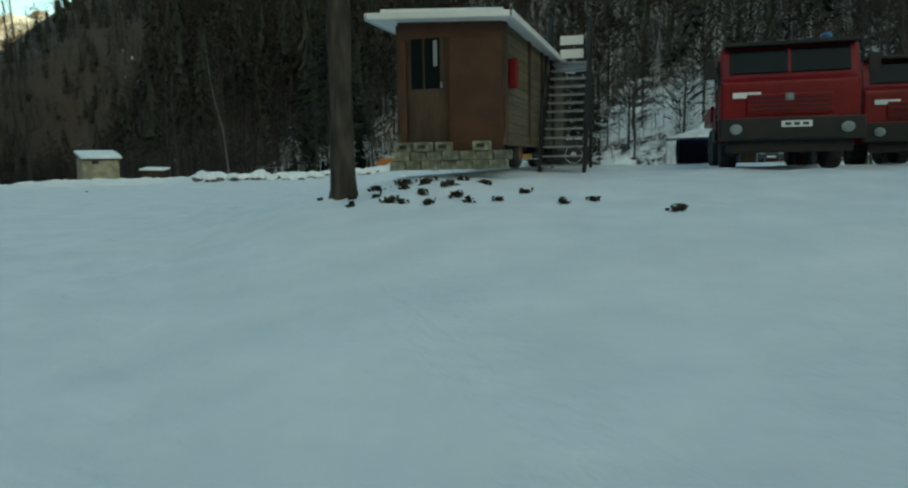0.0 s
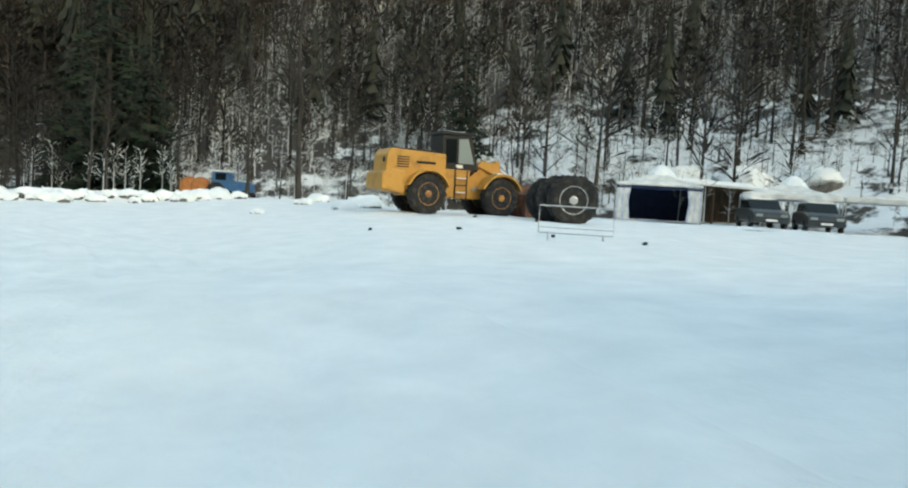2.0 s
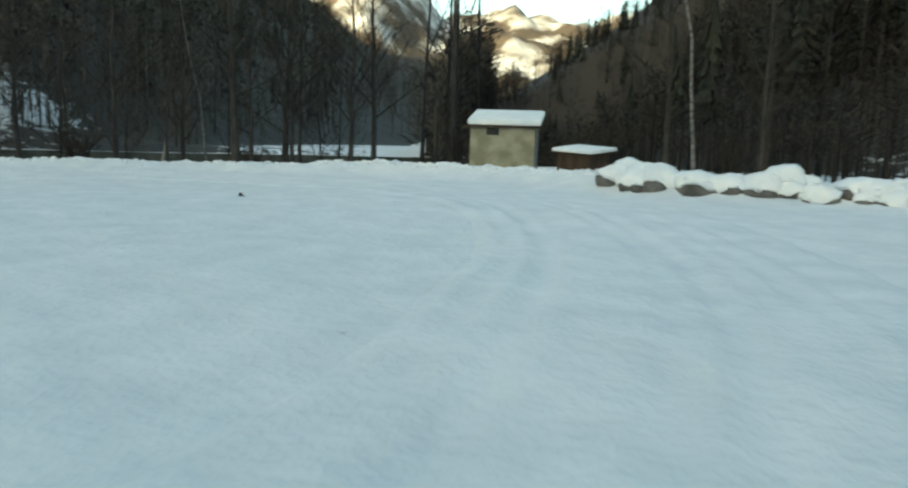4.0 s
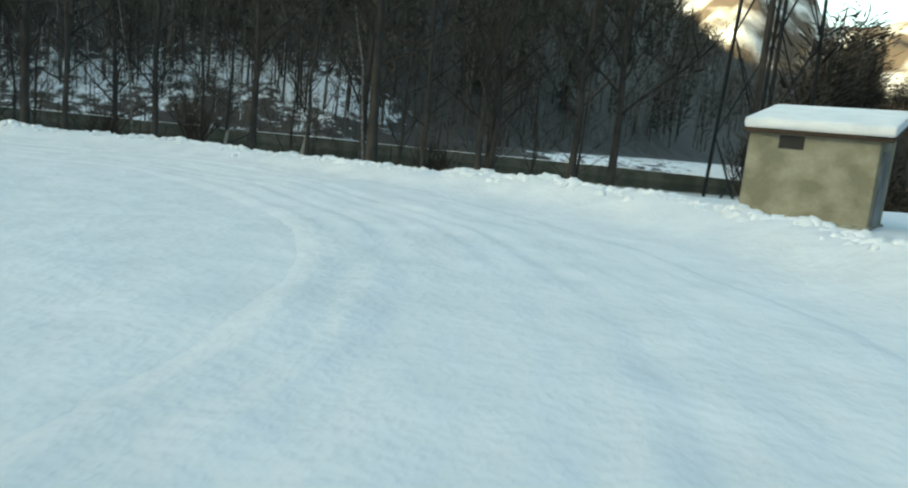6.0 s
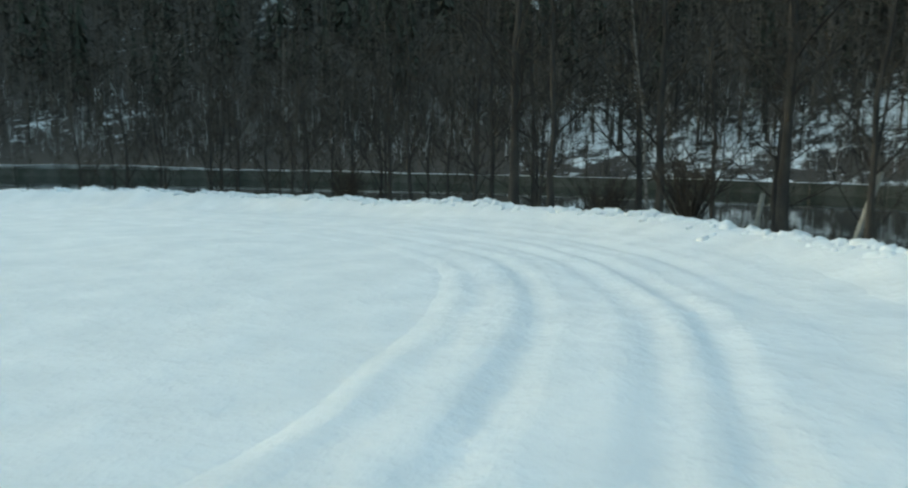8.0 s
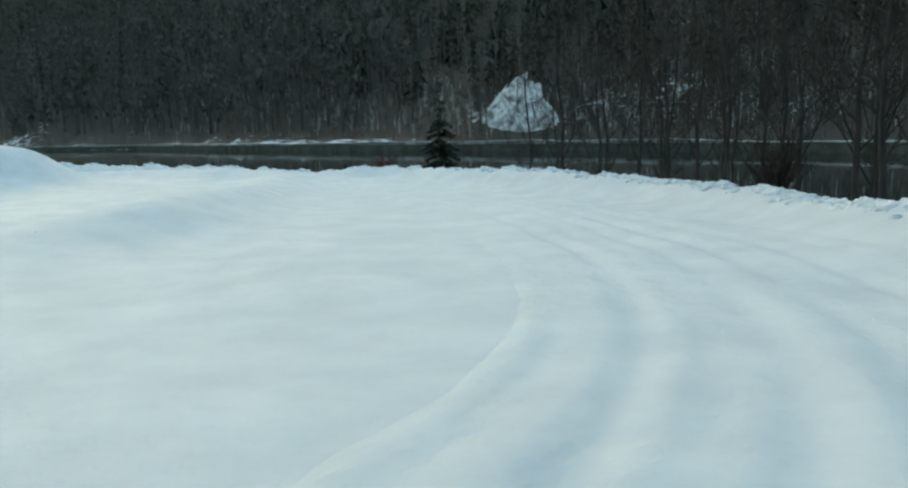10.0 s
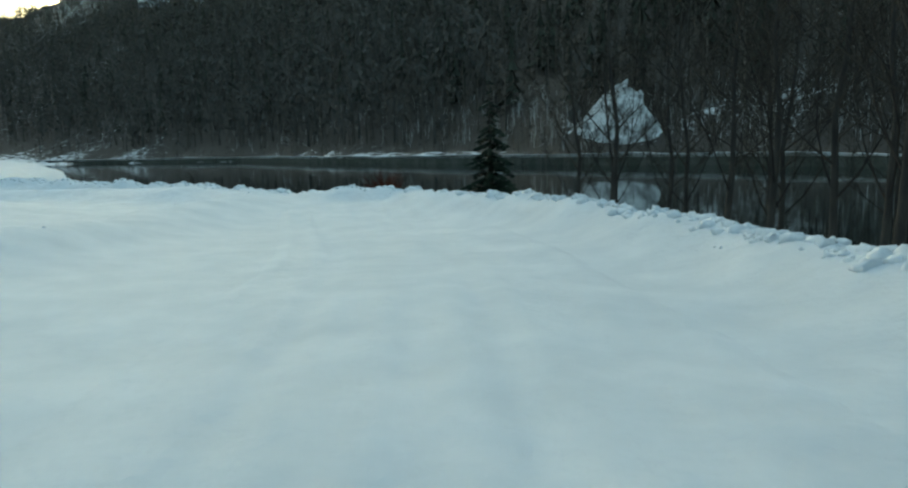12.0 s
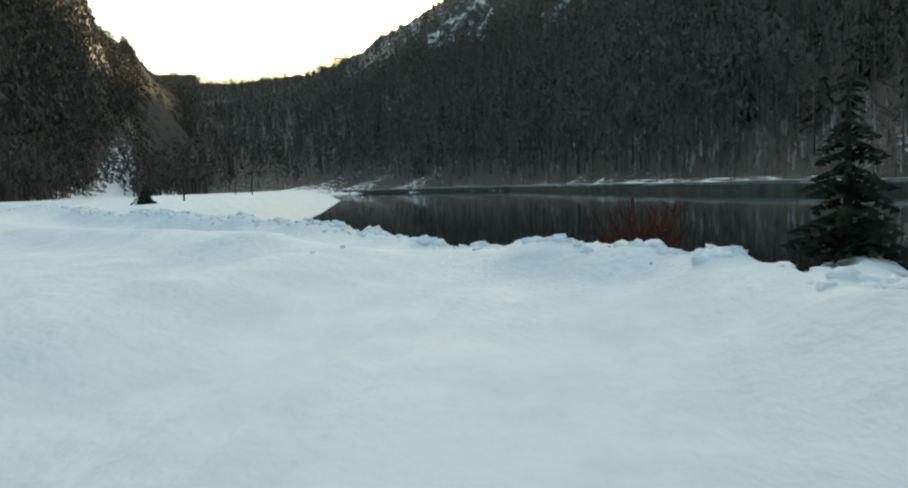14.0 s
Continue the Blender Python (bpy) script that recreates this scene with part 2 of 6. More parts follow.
def prism(profile, depth, axis="y", bevel=0.0):
    """A side outline (x, z) swept along y by depth, centred."""
    bm = bmesh.new()
    vs = [bm.verts.new((x, -depth / 2, z)) for x, z in profile]
    f = bm.faces.new(vs)
    ext = bmesh.ops.extrude_face_region(bm, geom=[f])
    bmesh.ops.translate(bm, verts=[v for v in ext["geom"] if isinstance(v, bmesh.types.BMVert)], vec=(0, depth, 0))
    bmesh.ops.recalc_face_normals(bm, faces=bm.faces)
    if bevel:
        bmesh.ops.bevel(bm, geom=list(bm.edges), offset=bevel, segments=2, affect="EDGES", profile=0.6)
    return bm


def lathe(profile, segments=28, m=Matrix()):
    """An outline (radius, height) turned round z."""
    bm = bmesh.new()
    rings = []
    for r, z in profile:
        rings.append([bm.verts.new(m @ Vector((r * math.cos(a), r * math.sin(a), z))) for a in (2 * math.pi * i / segments for i in range(segments))])
    for a, b in zip(rings, rings[1:]):
        for i in range(segments):
            bm.faces.new((a[i], a[(i + 1) % segments], b[(i + 1) % segments], b[i]))
    for ring in (rings[0], rings[-1]):
        bm.faces.new(ring)
    bmesh.ops.recalc_face_normals(bm, faces=bm.faces)
    return bm


def tube(bm, points, radius, sides=6, tip=None):
    """A round bar through points; tip: the radius at its end."""
    rings, n = [], len(points)
    for i, q in enumerate(points):
        q = Vector(q)
        ahead = Vector(points[min(i + 1, n - 1)]) - Vector(points[max(i - 1, 0)])
        side = ahead.orthogonal().normalized()
        up = ahead.normalized().cross(side)
        r = radius if tip is None else radius + (tip - radius) * i / (n - 1)
        rings.append([bm.verts.new(q + r * (math.cos(a) * side + math.sin(a) * up)) for a in (2 * math.pi * k / sides for k in range(sides))])
    for a, b in zip(rings, rings[1:]):
        best = min(range(sides), key=lambda s: sum((a[i].co - b[(i + s) % sides].co).length for i in range(sides)))
        for i in range(sides):
            bm.faces.new((a[i], a[(i + 1) % sides], b[(i + 1 + best) % sides], b[(i + best) % sides]))
    bm.faces.new(rings[0])
    bm.faces.new(rings[-1])
    return bm


def bars(*runs, radius=0.03, sides=6):
    bm = bmesh.new()
    for run in runs:
        tube(bm, run, radius, sides)
    bmesh.ops.recalc_face_normals(bm, faces=bm.faces)
    return bm


# ---- the lie of the land ----
def hashed(ix, iy, seed):
    h = (ix.astype(np.int64) * 374761393 + iy.astype(np.int64) * 668265263 + seed * 974711) & 0x7FFFFFFF
    h = ((h ^ (h >> 13)) * 1274126177) & 0x7FFFFFFF
    return ((h ^ (h >> 16)) & 0xFFFF) / 65535.0


def grain(x, y, size, seed=0, octaves=3):
    """Smooth noise from -1 to 1 with features about size metres wide."""
    out, amp, total = 0.0, 1.0, 0.0
    for o in range(octaves):
        u, v = x / size, y / size
        iu, iv = np.floor(u), np.floor(v)
        fu, fv = u - iu, v - iv
        fu, fv = fu * fu * (3 - 2 * fu), fv * fv * (3 - 2 * fv)
        a, b = hashed(iu, iv, seed + o), hashed(iu + 1, iv, seed + o)
        c, d = hashed(iu, iv + 1, seed + o), hashed(iu + 1, iv + 1, seed + o)
        out = out + amp * (a + (b - a) * fu + (c - a) * fv + (a - b - c + d) * fu * fv)
        total, amp, size = total + amp, amp * 0.5, size * 0.5
    return 2 * out / total - 1


def ease(a, b, v):
    t = np.clip((v - a) / (b - a), 0, 1)
    return t * t * (3 - 2 * t)


def off_line(x, y, line):
    """Distance to an open line, and how far along it the nearest point lies."""
    best, along, run = np.full(np.shape(x), 1e9), np.zeros(np.shape(x)), 0.0
    for (ax, ay), (bx, by) in zip(line, line[1:]):
        dx, dy = bx - ax, by - ay
        size = math.hypot(dx, dy)
        t = np.clip(((x - ax) * dx + (y - ay) * dy) / size**2, 0, 1)
        d = np.hypot(x - ax - t * dx, y - ay - t * dy)
        along = np.where(d < best, run + t * size, along)
        best, run = np.minimum(best, d), run + size
    return best, along


def inside(x, y, ring):
    hit = np.zeros(np.shape(x), bool)
    for (ax, ay), (bx, by) in zip(ring, ring[1:] + ring[:1]):
        cross = ((ay > y) != (by > y)) & (x < (bx - ax) * (y - ay) / (by - ay + 1e-12) + ax)
        hit ^= cross
    return hit


# Heights of the yard where it is known: x, y, z.
YARD = [(6, -18, 0), (4.4, -15.2, 0.02), (3.3, -13.4, 0.02), (1.5, -9.2, 0.05), (1.0, -7.3, 0.06), (0.5, -5.4, 0.06), (0.0, -3.0, 0.05), (-0.6, -0.6, 0.03), (2, -10, 0), (0, -3, 0), (-1, 4, 0), (-3, 12, 0), (-6, 18, -0.1), (-11, 23, 0), (-16, 27, 0.05), (-21, 27.5, 0), (-25, 26, -0.03),
        (-30, 22, -0.12), (-33, 17, -0.23), (-33, 11, -0.37), (-32, 5, -0.51), (-30.5, 0, -0.62), (-29, -4, -0.66), (-24, -6, -0.6), (-14, -10, -0.55), (-26, -9.5, -0.65), (-36, 17, -0.2), (-36.5, 10, -0.38), (-35, 2, -0.55), (-32, -4.5, -0.68), (-18, -13, -0.6), (-8, -17, -0.5), (-24, 2, -0.5), (-27, 12, -0.3), (3.32, -7.18, 0.96), (4.6, -5.3, 1.32), (3.8, -6.1, 1.2), (5.4, -6.2, 1.22), (4.6, -4.2, 1.27), (5, -1.5, 1.28), (5.4, 1.6, 1.28), (7, 1.4, 1.2), (4.2, -8.6, 0.6), (6.4, -7.6, 0.7),
        (10, -3, 1.12), (11, 1, 1.15), (14, 0, 1.15), (4, 27, 0.9), (8, 23, 0.85), (15, 35, 0.85), (22, 31, 0.9), (-2, 37.5, 0.9), (-7, 46, 0.4), (-16, 31, 0.2), (-27, 34, 0.12), (-24, 35, 0.2),
        (-10, 5, 0.1), (-18, 12, 0.05), (-20, 3, -0.25), (10, -14, 0.3), (16, -14, 0.6), (0, -24, 0.1), (2.6, -2.5, 0.75), (1.4, -1, 0.25), (2.5, 6, 0.5), (2, 15, 0.5)]
BERM = [(-6, 36.5), (-11, 35.2), (-16.5, 31.6), (-21, 31.7), (-24.97, 31.65), (-28.51, 29.36), (-30.87, 26.5), (-33.59, 23.27), (-35.26, 20.13), (-36.27, 14.07), (-36.68, 9.97), (-35.76, 4.88),
        (-34.64, 1.82), (-33.42, -0.83), (-31.9, -3.26), (-29.63, -6.74), (-26.85, -8.1), (-20, -12.3), (-12.4, -14.9), (-2, -18), (8, -22)]
# how far along the ploughed ridge, and how high it stands there
CREST = [(0, 0.5), (12, 0.5), (16, 0.46), (20, 0.44), (25, 0.46), (30, 0.44), (36, 0.43), (42, 0.41), (47, 0.42), (51, 0.47), (56, 0.62), (59, 0.7), (60.4, 0.79), (62.7, 0.83), (64.5, 0.64), (66.4, 0.58), (67.4, 0.74), (68.2, 0.6), (69.5, 0.78), (71.1, 0.92), (73.8, 0.92), (76.2, 0.88), (79.4, 0.86), (82.4, 0.62), (86.3, 0.6), (90, 0.6), (94.6, 0.25), (108, 0.2)]
INNER = [(-23, 15.5), (-25.0, 10.5), (-25.3, 5), (-25.1, 1.6), (-24.6, -3), (-24.5, -7.2), (-19.5, -9.4), (-12, -10.6)]
MOUND = [(-15.6, -3.6), (-13.6, -1.2), (-11.4, 1.0)]
NEAR_SHORE = [(-72, 118), (-56, 74), (-47, 52), (-43, 40), (-41, 33), (-41.5, 27), (-43, 20), (-43.5, 10), (-41, 2), (-37.8, -4), (-34.2, -8.2), (-33.2, -12), (-33.4, -18), (-33, -23.5), (-30, -23.5), (-30, -18), (-29.4, -12.4), (-26.5, -12.9), (-22, -16.2), (-14, -20.5), (-3, -30), (16, -60), (62, -126), (196, -292)]
FAR_SHORE = [(222, -306), (58, -214), (18, -160), (-18, -118), (-37, -100), (-58, -77), (-74, -54), (-86, -28), (-93, 0), (-95, 30), (-97, 60), (-100, 92), (-90, 120)]
LAKE = NEAR_SHORE + FAR_SHORE
WATER_Z = -1.9
MID = (-17.0, 12.0)
# Ridge all round: degrees to the left of +y, how high it stands in degrees, where its foot and its crest lie in metres.
RIDGE = [(-65, 25, 52, 260), (-40, 25, 46, 230), (-15, 24, 43, 230), (8, 23, 45, 240), (25, 19, 50, 230), (33, 14.7, 55, 190), (40, 9.4, 60, 150), (47, 4.6, 66, 150),
         (52.5, 3.2, 95, 230), (55, 4.2, 260, 1000), (58, 6.4, 300, 1150), (63, 7.6, 240, 950), (66.5, 10.4, 150, 640), (72, 16, 100, 460), (84, 22, 82, 380), (121, 24, 86, 380),
         (154, 24, 103, 400), (170, 23, 118, 420), (190, 20.5, 190, 560), (198, 17.6, 242, 640), (206.5, 14.0, 300, 760), (212, 11.0, 350, 860), (215.2, 9.4, 390, 1030), (218.5, 8.4, 430, 1220), (225, 8.1, 460, 1300),
         (227.6, 8.1, 465, 1260), (229.0, 8.6, 360, 950), (229.8, 11.5, 250, 700), (230.8, 14.2, 170, 520), (233.2, 16.2, 140, 450), (235, 17.8, 130, 420), (242, 20, 110, 330), (255, 24, 100, 300), (275, 25, 80, 280), (295, 25, 52, 260)]


def height(x, y):
    x, y = np.asarray(x, float), np.asarray(y, float)
    top = bottom = 0.0
    for px, py, pz in YARD:
        w = 1 / ((x - px) ** 2 + (y - py) ** 2 + 3.0) ** 1.5
        top, bottom = top + w * pz, bottom + w
    z = top / bottom
    far = np.hypot(x - MID[0], y - MID[1])
    yaw = (np.degrees(np.arctan2(-(x - MID[0]), y - MID[1])) + 65) % 360 - 65
    up, foot, crest = (np.interp(yaw, [r[0] for r in RIDGE], [r[k] for r in RIDGE]) for k in (1, 2, 3))
    s = (far - foot) / (crest - foot)
    rise = np.tan(np.radians(up)) * crest
    hill = rise * np.where(s < 1, np.clip(s, 0, 1) ** 1.12, 1 + 0.12 * np.clip(s - 1, 0, 3))
    rough = ease(0, 0.12, s)
    hill = hill + rough * (grain(x, y, 60, 3) * np.clip(hill * 0.07, 0, 9) + grain(x, y, 14, 5) * np.clip(hill * 0.05, 0.3, 2.2))
    z = z * (1 - 0.5 * ease(0, 0.2, s)) + hill + ease(0, 0.03, s) * 0.8
    # the yard's own unevenness
    z = z + 0.07 * grain(x, y, 1.9, 11, 4) + 0.10 * grain(x, y, 7.0, 17, 2)
    z = z + 0.09 * grain(x, y, 0.75, 13, 3) * np.exp(-((x - 4.6) / 2.2) ** 2 - ((y + 7.2) / 1.5) ** 2) + 0.05 * grain(x, y, 0.7, 19, 2) * ease(1, 3, x) * ease(24, 10, y) * ease(-18, -10, y)
    # ploughed ridges of snow along the edge
    d, along = off_line(x, y, BERM)
    lump = 0.96 + 0.26 * grain(x, y, 0.62, 23, 3) + 0.07 * grain(x, y, 3.0, 29, 2)
    z = z + np.interp(along, [c[0] for c in CREST], [c[1] for c in CREST]) * lump * np.exp(-(d / 0.85) ** 2)
    d, along = off_line(x, y, INNER)
    z = z + 0.5 * (0.85 + 0.2 * grain(x, y, 1.0, 31, 4)) * np.exp(-(d / 1.15) ** 2) * ease(0, 6, along)
    d, _ = off_line(x, y, MOUND)
    z = z + (1.22 + 0.22 * grain(x, y, 1.6, 37, 3)) * np.exp(-(d / 1.7) ** 2)
    # lake bed
    d, _ = off_line(x, y, LAKE + LAKE[:1])
    wet = inside(x, y, LAKE)
    z = np.where(wet, WATER_Z - 0.15 - np.minimum(2.5, d * 0.3), WATER_Z - 0.15 + (z - WATER_Z + 0.15) * ease(-0.6, 6.2, d))
    return z


def spaced(lo, hi, step, reach):
    """Even steps from lo to hi, then ever wider ones out to reach."""
    core = list(np.arange(lo, hi + step / 2, step))
    out, s, v = [], step, hi
    while v < reach:
        s = min(s * 1.09, 90)
        v += s
        out.append(v)
    inn, s, v = [], step, lo
    while v > -reach:
        s = min(s * 1.09, 90)
        v -= s
        inn.append(v)
    return np.array(inn[::-1] + core + out)


SNOWY = [(-106, -8, 10, 0.28), (-110, 20, 11, 0.28), (-104, -27, 9, 0.28), (-117, 6, 9, 0.26), (-96, -46, 6, 0.16), (-78, -72, 5, 0.16), (-150, -70, 8, 0.3), (-40, -112, 5, 0.2), (-61, -101, 6, 0.2), (-73, -91, 7, 0.2), (-129, 45, 6, 0.3), (-110, 27, 5, 0.25)]
# thin streaks of dirt driven into the snow
STREAKS = [((-25.4, 10.6), (-27.4, 13.4), 0.3), ((-17.6, 20.4), (-20.2, 21.3), 0.25), ((0.9, 7.6), (1.6, 5.4), 0.45)]


def dirt(x, y):
    out = 0.0
    for a, b, wide in STREAKS:
        d, _ = off_line(x, y, [a, b])
        out = out + 0.11 * np.exp(-(d / wide) ** 2)
    return out


LAND = []


def land_z(x, y):
    """Height of the ground's own facets."""
    xs, ys, gz = LAND
    i = np.clip(np.searchsorted(xs, x) - 1, 0, len(xs) - 2)
    j = np.clip(np.searchsorted(ys, y) - 1, 0, len(ys) - 2)
    u, v = (x - xs[i]) / (xs[i + 1] - xs[i]), (y - ys[j]) / (ys[j + 1] - ys[j])
    return gz[j, i] * (1 - u) * (1 - v) + gz[j, i + 1] * u * (1 - v) + gz[j + 1, i] * (1 - u) * v + gz[j + 1, i + 1] * u * v


def build_ground():
    xs, ys = spaced(-46, 14, 0.28, 3200), spaced(-20, 44, 0.28, 3200)
    gx, gy = np.meshgrid(xs, ys)
    gz = height(gx, gy)
    LAND.extend((xs, ys, gz))
    nx, ny = len(xs), len(ys)
    me = bpy.data.meshes.new("ground")
    me.vertices.add(nx * ny)
    me.vertices.foreach_set("co", np.stack([gx, gy, gz], -1).ravel())
    i = (np.arange(ny - 1)[:, None] * nx + np.arange(nx - 1)).ravel()
    quads = np.stack([i, i + 1, i + nx + 1, i + nx], -1)
    me.loops.add(quads.size)
    me.loops.foreach_set("vertex_index", quads.ravel())
    me.polygons.add(len(quads))
    me.polygons.foreach_set("loop_start", np.arange(0, quads.size, 4))
    me.update(calc_edges=True)
    # how broken the snow cover is: none in the yard, much on the hillsides
    far = np.hypot(gx - MID[0], gy - MID[1])
    yaw = (np.degrees(np.arctan2(-(gx - MID[0]), gy - MID[1])) + 65) % 360 - 65
    foot, crest = (np.interp(yaw, [r[0] for r in RIDGE], [r[k] for r in RIDGE]) for k in (2, 3))
    s = (far - foot) / (crest - foot)
    bare = 0.26 + 0.25 * ease(-0.06, 0.01, s) + 0.10 * ease(0.35, 0.7, s) + 0.10 * ease(-0.15, 0.0, s) * grain(gx, gy, 30, 41)
    bare = bare + 0.15 * ease(-0.06, 0.02, s) * ease(8, 18, yaw) * (1 - ease(56, 62, yaw)) + 0.32 * ease(45, 70, far) * ease(-0.4, -0.15, s) * ease(226, 229, yaw) * (1 - ease(244, 252, yaw)) + 0.2 * ease(45, 70, far) * ease(-0.6, -0.35, s) * ease(54, 60, yaw) * (1 - ease(76, 86, yaw)) + 0.05 * ease(0.0, 0.1, s) * (1 - ease(-42, -30, yaw))
    bare = bare - (0.2 + 0.1 * grain(gx, gy, 40, 47, 3)) * ease(0.55, 0.75, s) * ease(192, 199, yaw) * (1 - ease(212, 217, yaw))
    bare = bare + (0.20 + 0.08 * grain(gx, gy, 12, 43)) * ease(-0.12, -0.06, s) * ease(48, 56, yaw) * (1 - 0.4 * ease(200, 215, yaw))
    bare = bare + dirt(gx, gy)
    bare = bare - 0.02 * ease(0.0, 0.05, s) * (1 - ease(-14, 4, yaw)) - 0.16 * ease(0.0, 0.05, s) * (1 - ease(-40, -24, yaw)) + (0.25 * ease(0.02, 0.22, s) + 0.13 * ease(0.0, 0.03, s) * (0.6 + 0.4 * ease(-30, -14, yaw))) * (1 - ease(0, 20, yaw))
    # snow lying in the open places across the lake
    for px, py, r, much in SNOWY:
        bare = bare - much * np.exp(-((gx - px) ** 2 + (gy - py) ** 2) / r ** 2)
    wet_edge, _ = off_line(gx, gy, NEAR_SHORE)
    bare = bare + 0.22 * (1 - ease(1.0, 2.6, wet_edge)) * (far < 140) * (gx < -20)
    attr = me.attributes.new("bare", "FLOAT", "POINT")
    attr.data.foreach_set("value", bare.ravel().astype(np.float32))
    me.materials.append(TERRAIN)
    me.shade_smooth()
    return tagged(new("ground", me), "snow-covered yard, banks and wooded valley slopes", "ground", kind="structure")


build_ground()

def road():
    """The driven lane: packed snow with wheel ruts, laid a little above the yard."""
    knots = [(9.5, -21.5), (6.3, -17.5), (3.9, -14.4), (2.0, -10.3), (0.5, -5.5), (-0.6, -0.5), (-1.2, 4.5), (-2.2, 9.1), (-3.4, 13.2), (-5.1, 17.0), (-7.6, 20.6), (-11.2, 24.1), (-15.3, 26.5), (-18.6, 27.3),
             (-21.7, 27.2), (-24.5, 26.4), (-28.2, 24.4), (-31.0, 21.8), (-32.6, 18.6), (-33.0, 14.8), (-32.7, 11.6), (-32.2, 8.3), (-31.6, 4.9), (-30.6, 1.4), (-29.6, -1.4), (-28.8, -4), (-28.3, -6.2)]
    pts = []
    for i in range(len(knots) - 1):
        p0, p1, p2, p3 = (Vector(knots[min(max(k, 0), len(knots) - 1)]) for k in (i - 1, i, i + 1, i + 2))
        n = max(2, int((p2 - p1).length / 0.4))
        for k in range(n):
            t = k / n
            pts.append(0.5 * (2 * p1 + (p2 - p0) * t + (2 * p0 - 5 * p1 + 4 * p2 - p3) * t * t + (3 * p1 - p0 - 3 * p2 + p3) * t ** 3))
    across = np.arange(-2.5, 2.51, 0.085)
    px, py, run = [], [], []
    for i, p in enumerate(pts):
        d = (pts[min(i + 1, len(pts) - 1)] - pts[max(i - 1, 0)]).normalized()
        px.append(p.x + d.y * across)
        py.append(p.y - d.x * across)
    px, py = np.array(px), np.array(py)
    along = np.arange(len(pts))[:, None] * 0.4 + 0 * across
    side = across[None, :] + 0 * along
    z = height(px, py)
    cut = 0
    for lane, deep, wander in ((0.35, 0.05, 3), (-1.15, 0.05, 5), (1.35, 0.035, 7), (-0.2, 0.035, 9), (0.95, 0.03, 13), (-1.8, 0.03, 15), (2.1, 0.03, 19)):
        c = lane + 0.28 * grain(along, 0 * along, 16, wander, 2)
        u = np.abs(side - c)
        cut = cut + deep * np.exp(-(u / 0.13) ** 4) - 0.45 * deep * np.exp(-((u - 0.24) / 0.09) ** 2)
    cut = cut * (0.45 + 0.4 * grain(along, side, 3.0, 51, 2))
    edge = ease(2.5, 1.9, np.abs(side))
    z = z + 0.045 * edge - 0.06 * (1 - edge) - cut * edge + 0.018 * grain(px, py, 0.4, 61, 3)
    ny, nx = px.shape
    i = (np.arange(ny - 1)[:, None] * nx + np.arange(nx - 1)).ravel()
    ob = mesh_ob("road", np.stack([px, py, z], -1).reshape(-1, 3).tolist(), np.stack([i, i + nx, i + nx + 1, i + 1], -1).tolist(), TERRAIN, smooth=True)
    attr = ob.data.attributes.new("bare", "FLOAT", "POINT")
    attr.data.foreach_set("value", (0.25 + dirt(px, py)).ravel().astype(np.float32))
    tagged(ob, "packed snow lane with curving wheel ruts", "road", kind="structure")


road()
lake = bmesh.new()
lake.faces.new([lake.verts.new((x, y, WATER_Z)) for x, y in ((-130, -330), (250, -330), (250, -60), (-20, -10), (-34, 36), (-34, 135), (-130, 135))])
tagged(part("water", lake, WATER), "still dark lake water mirroring the far slope", "lake", kind="structure")


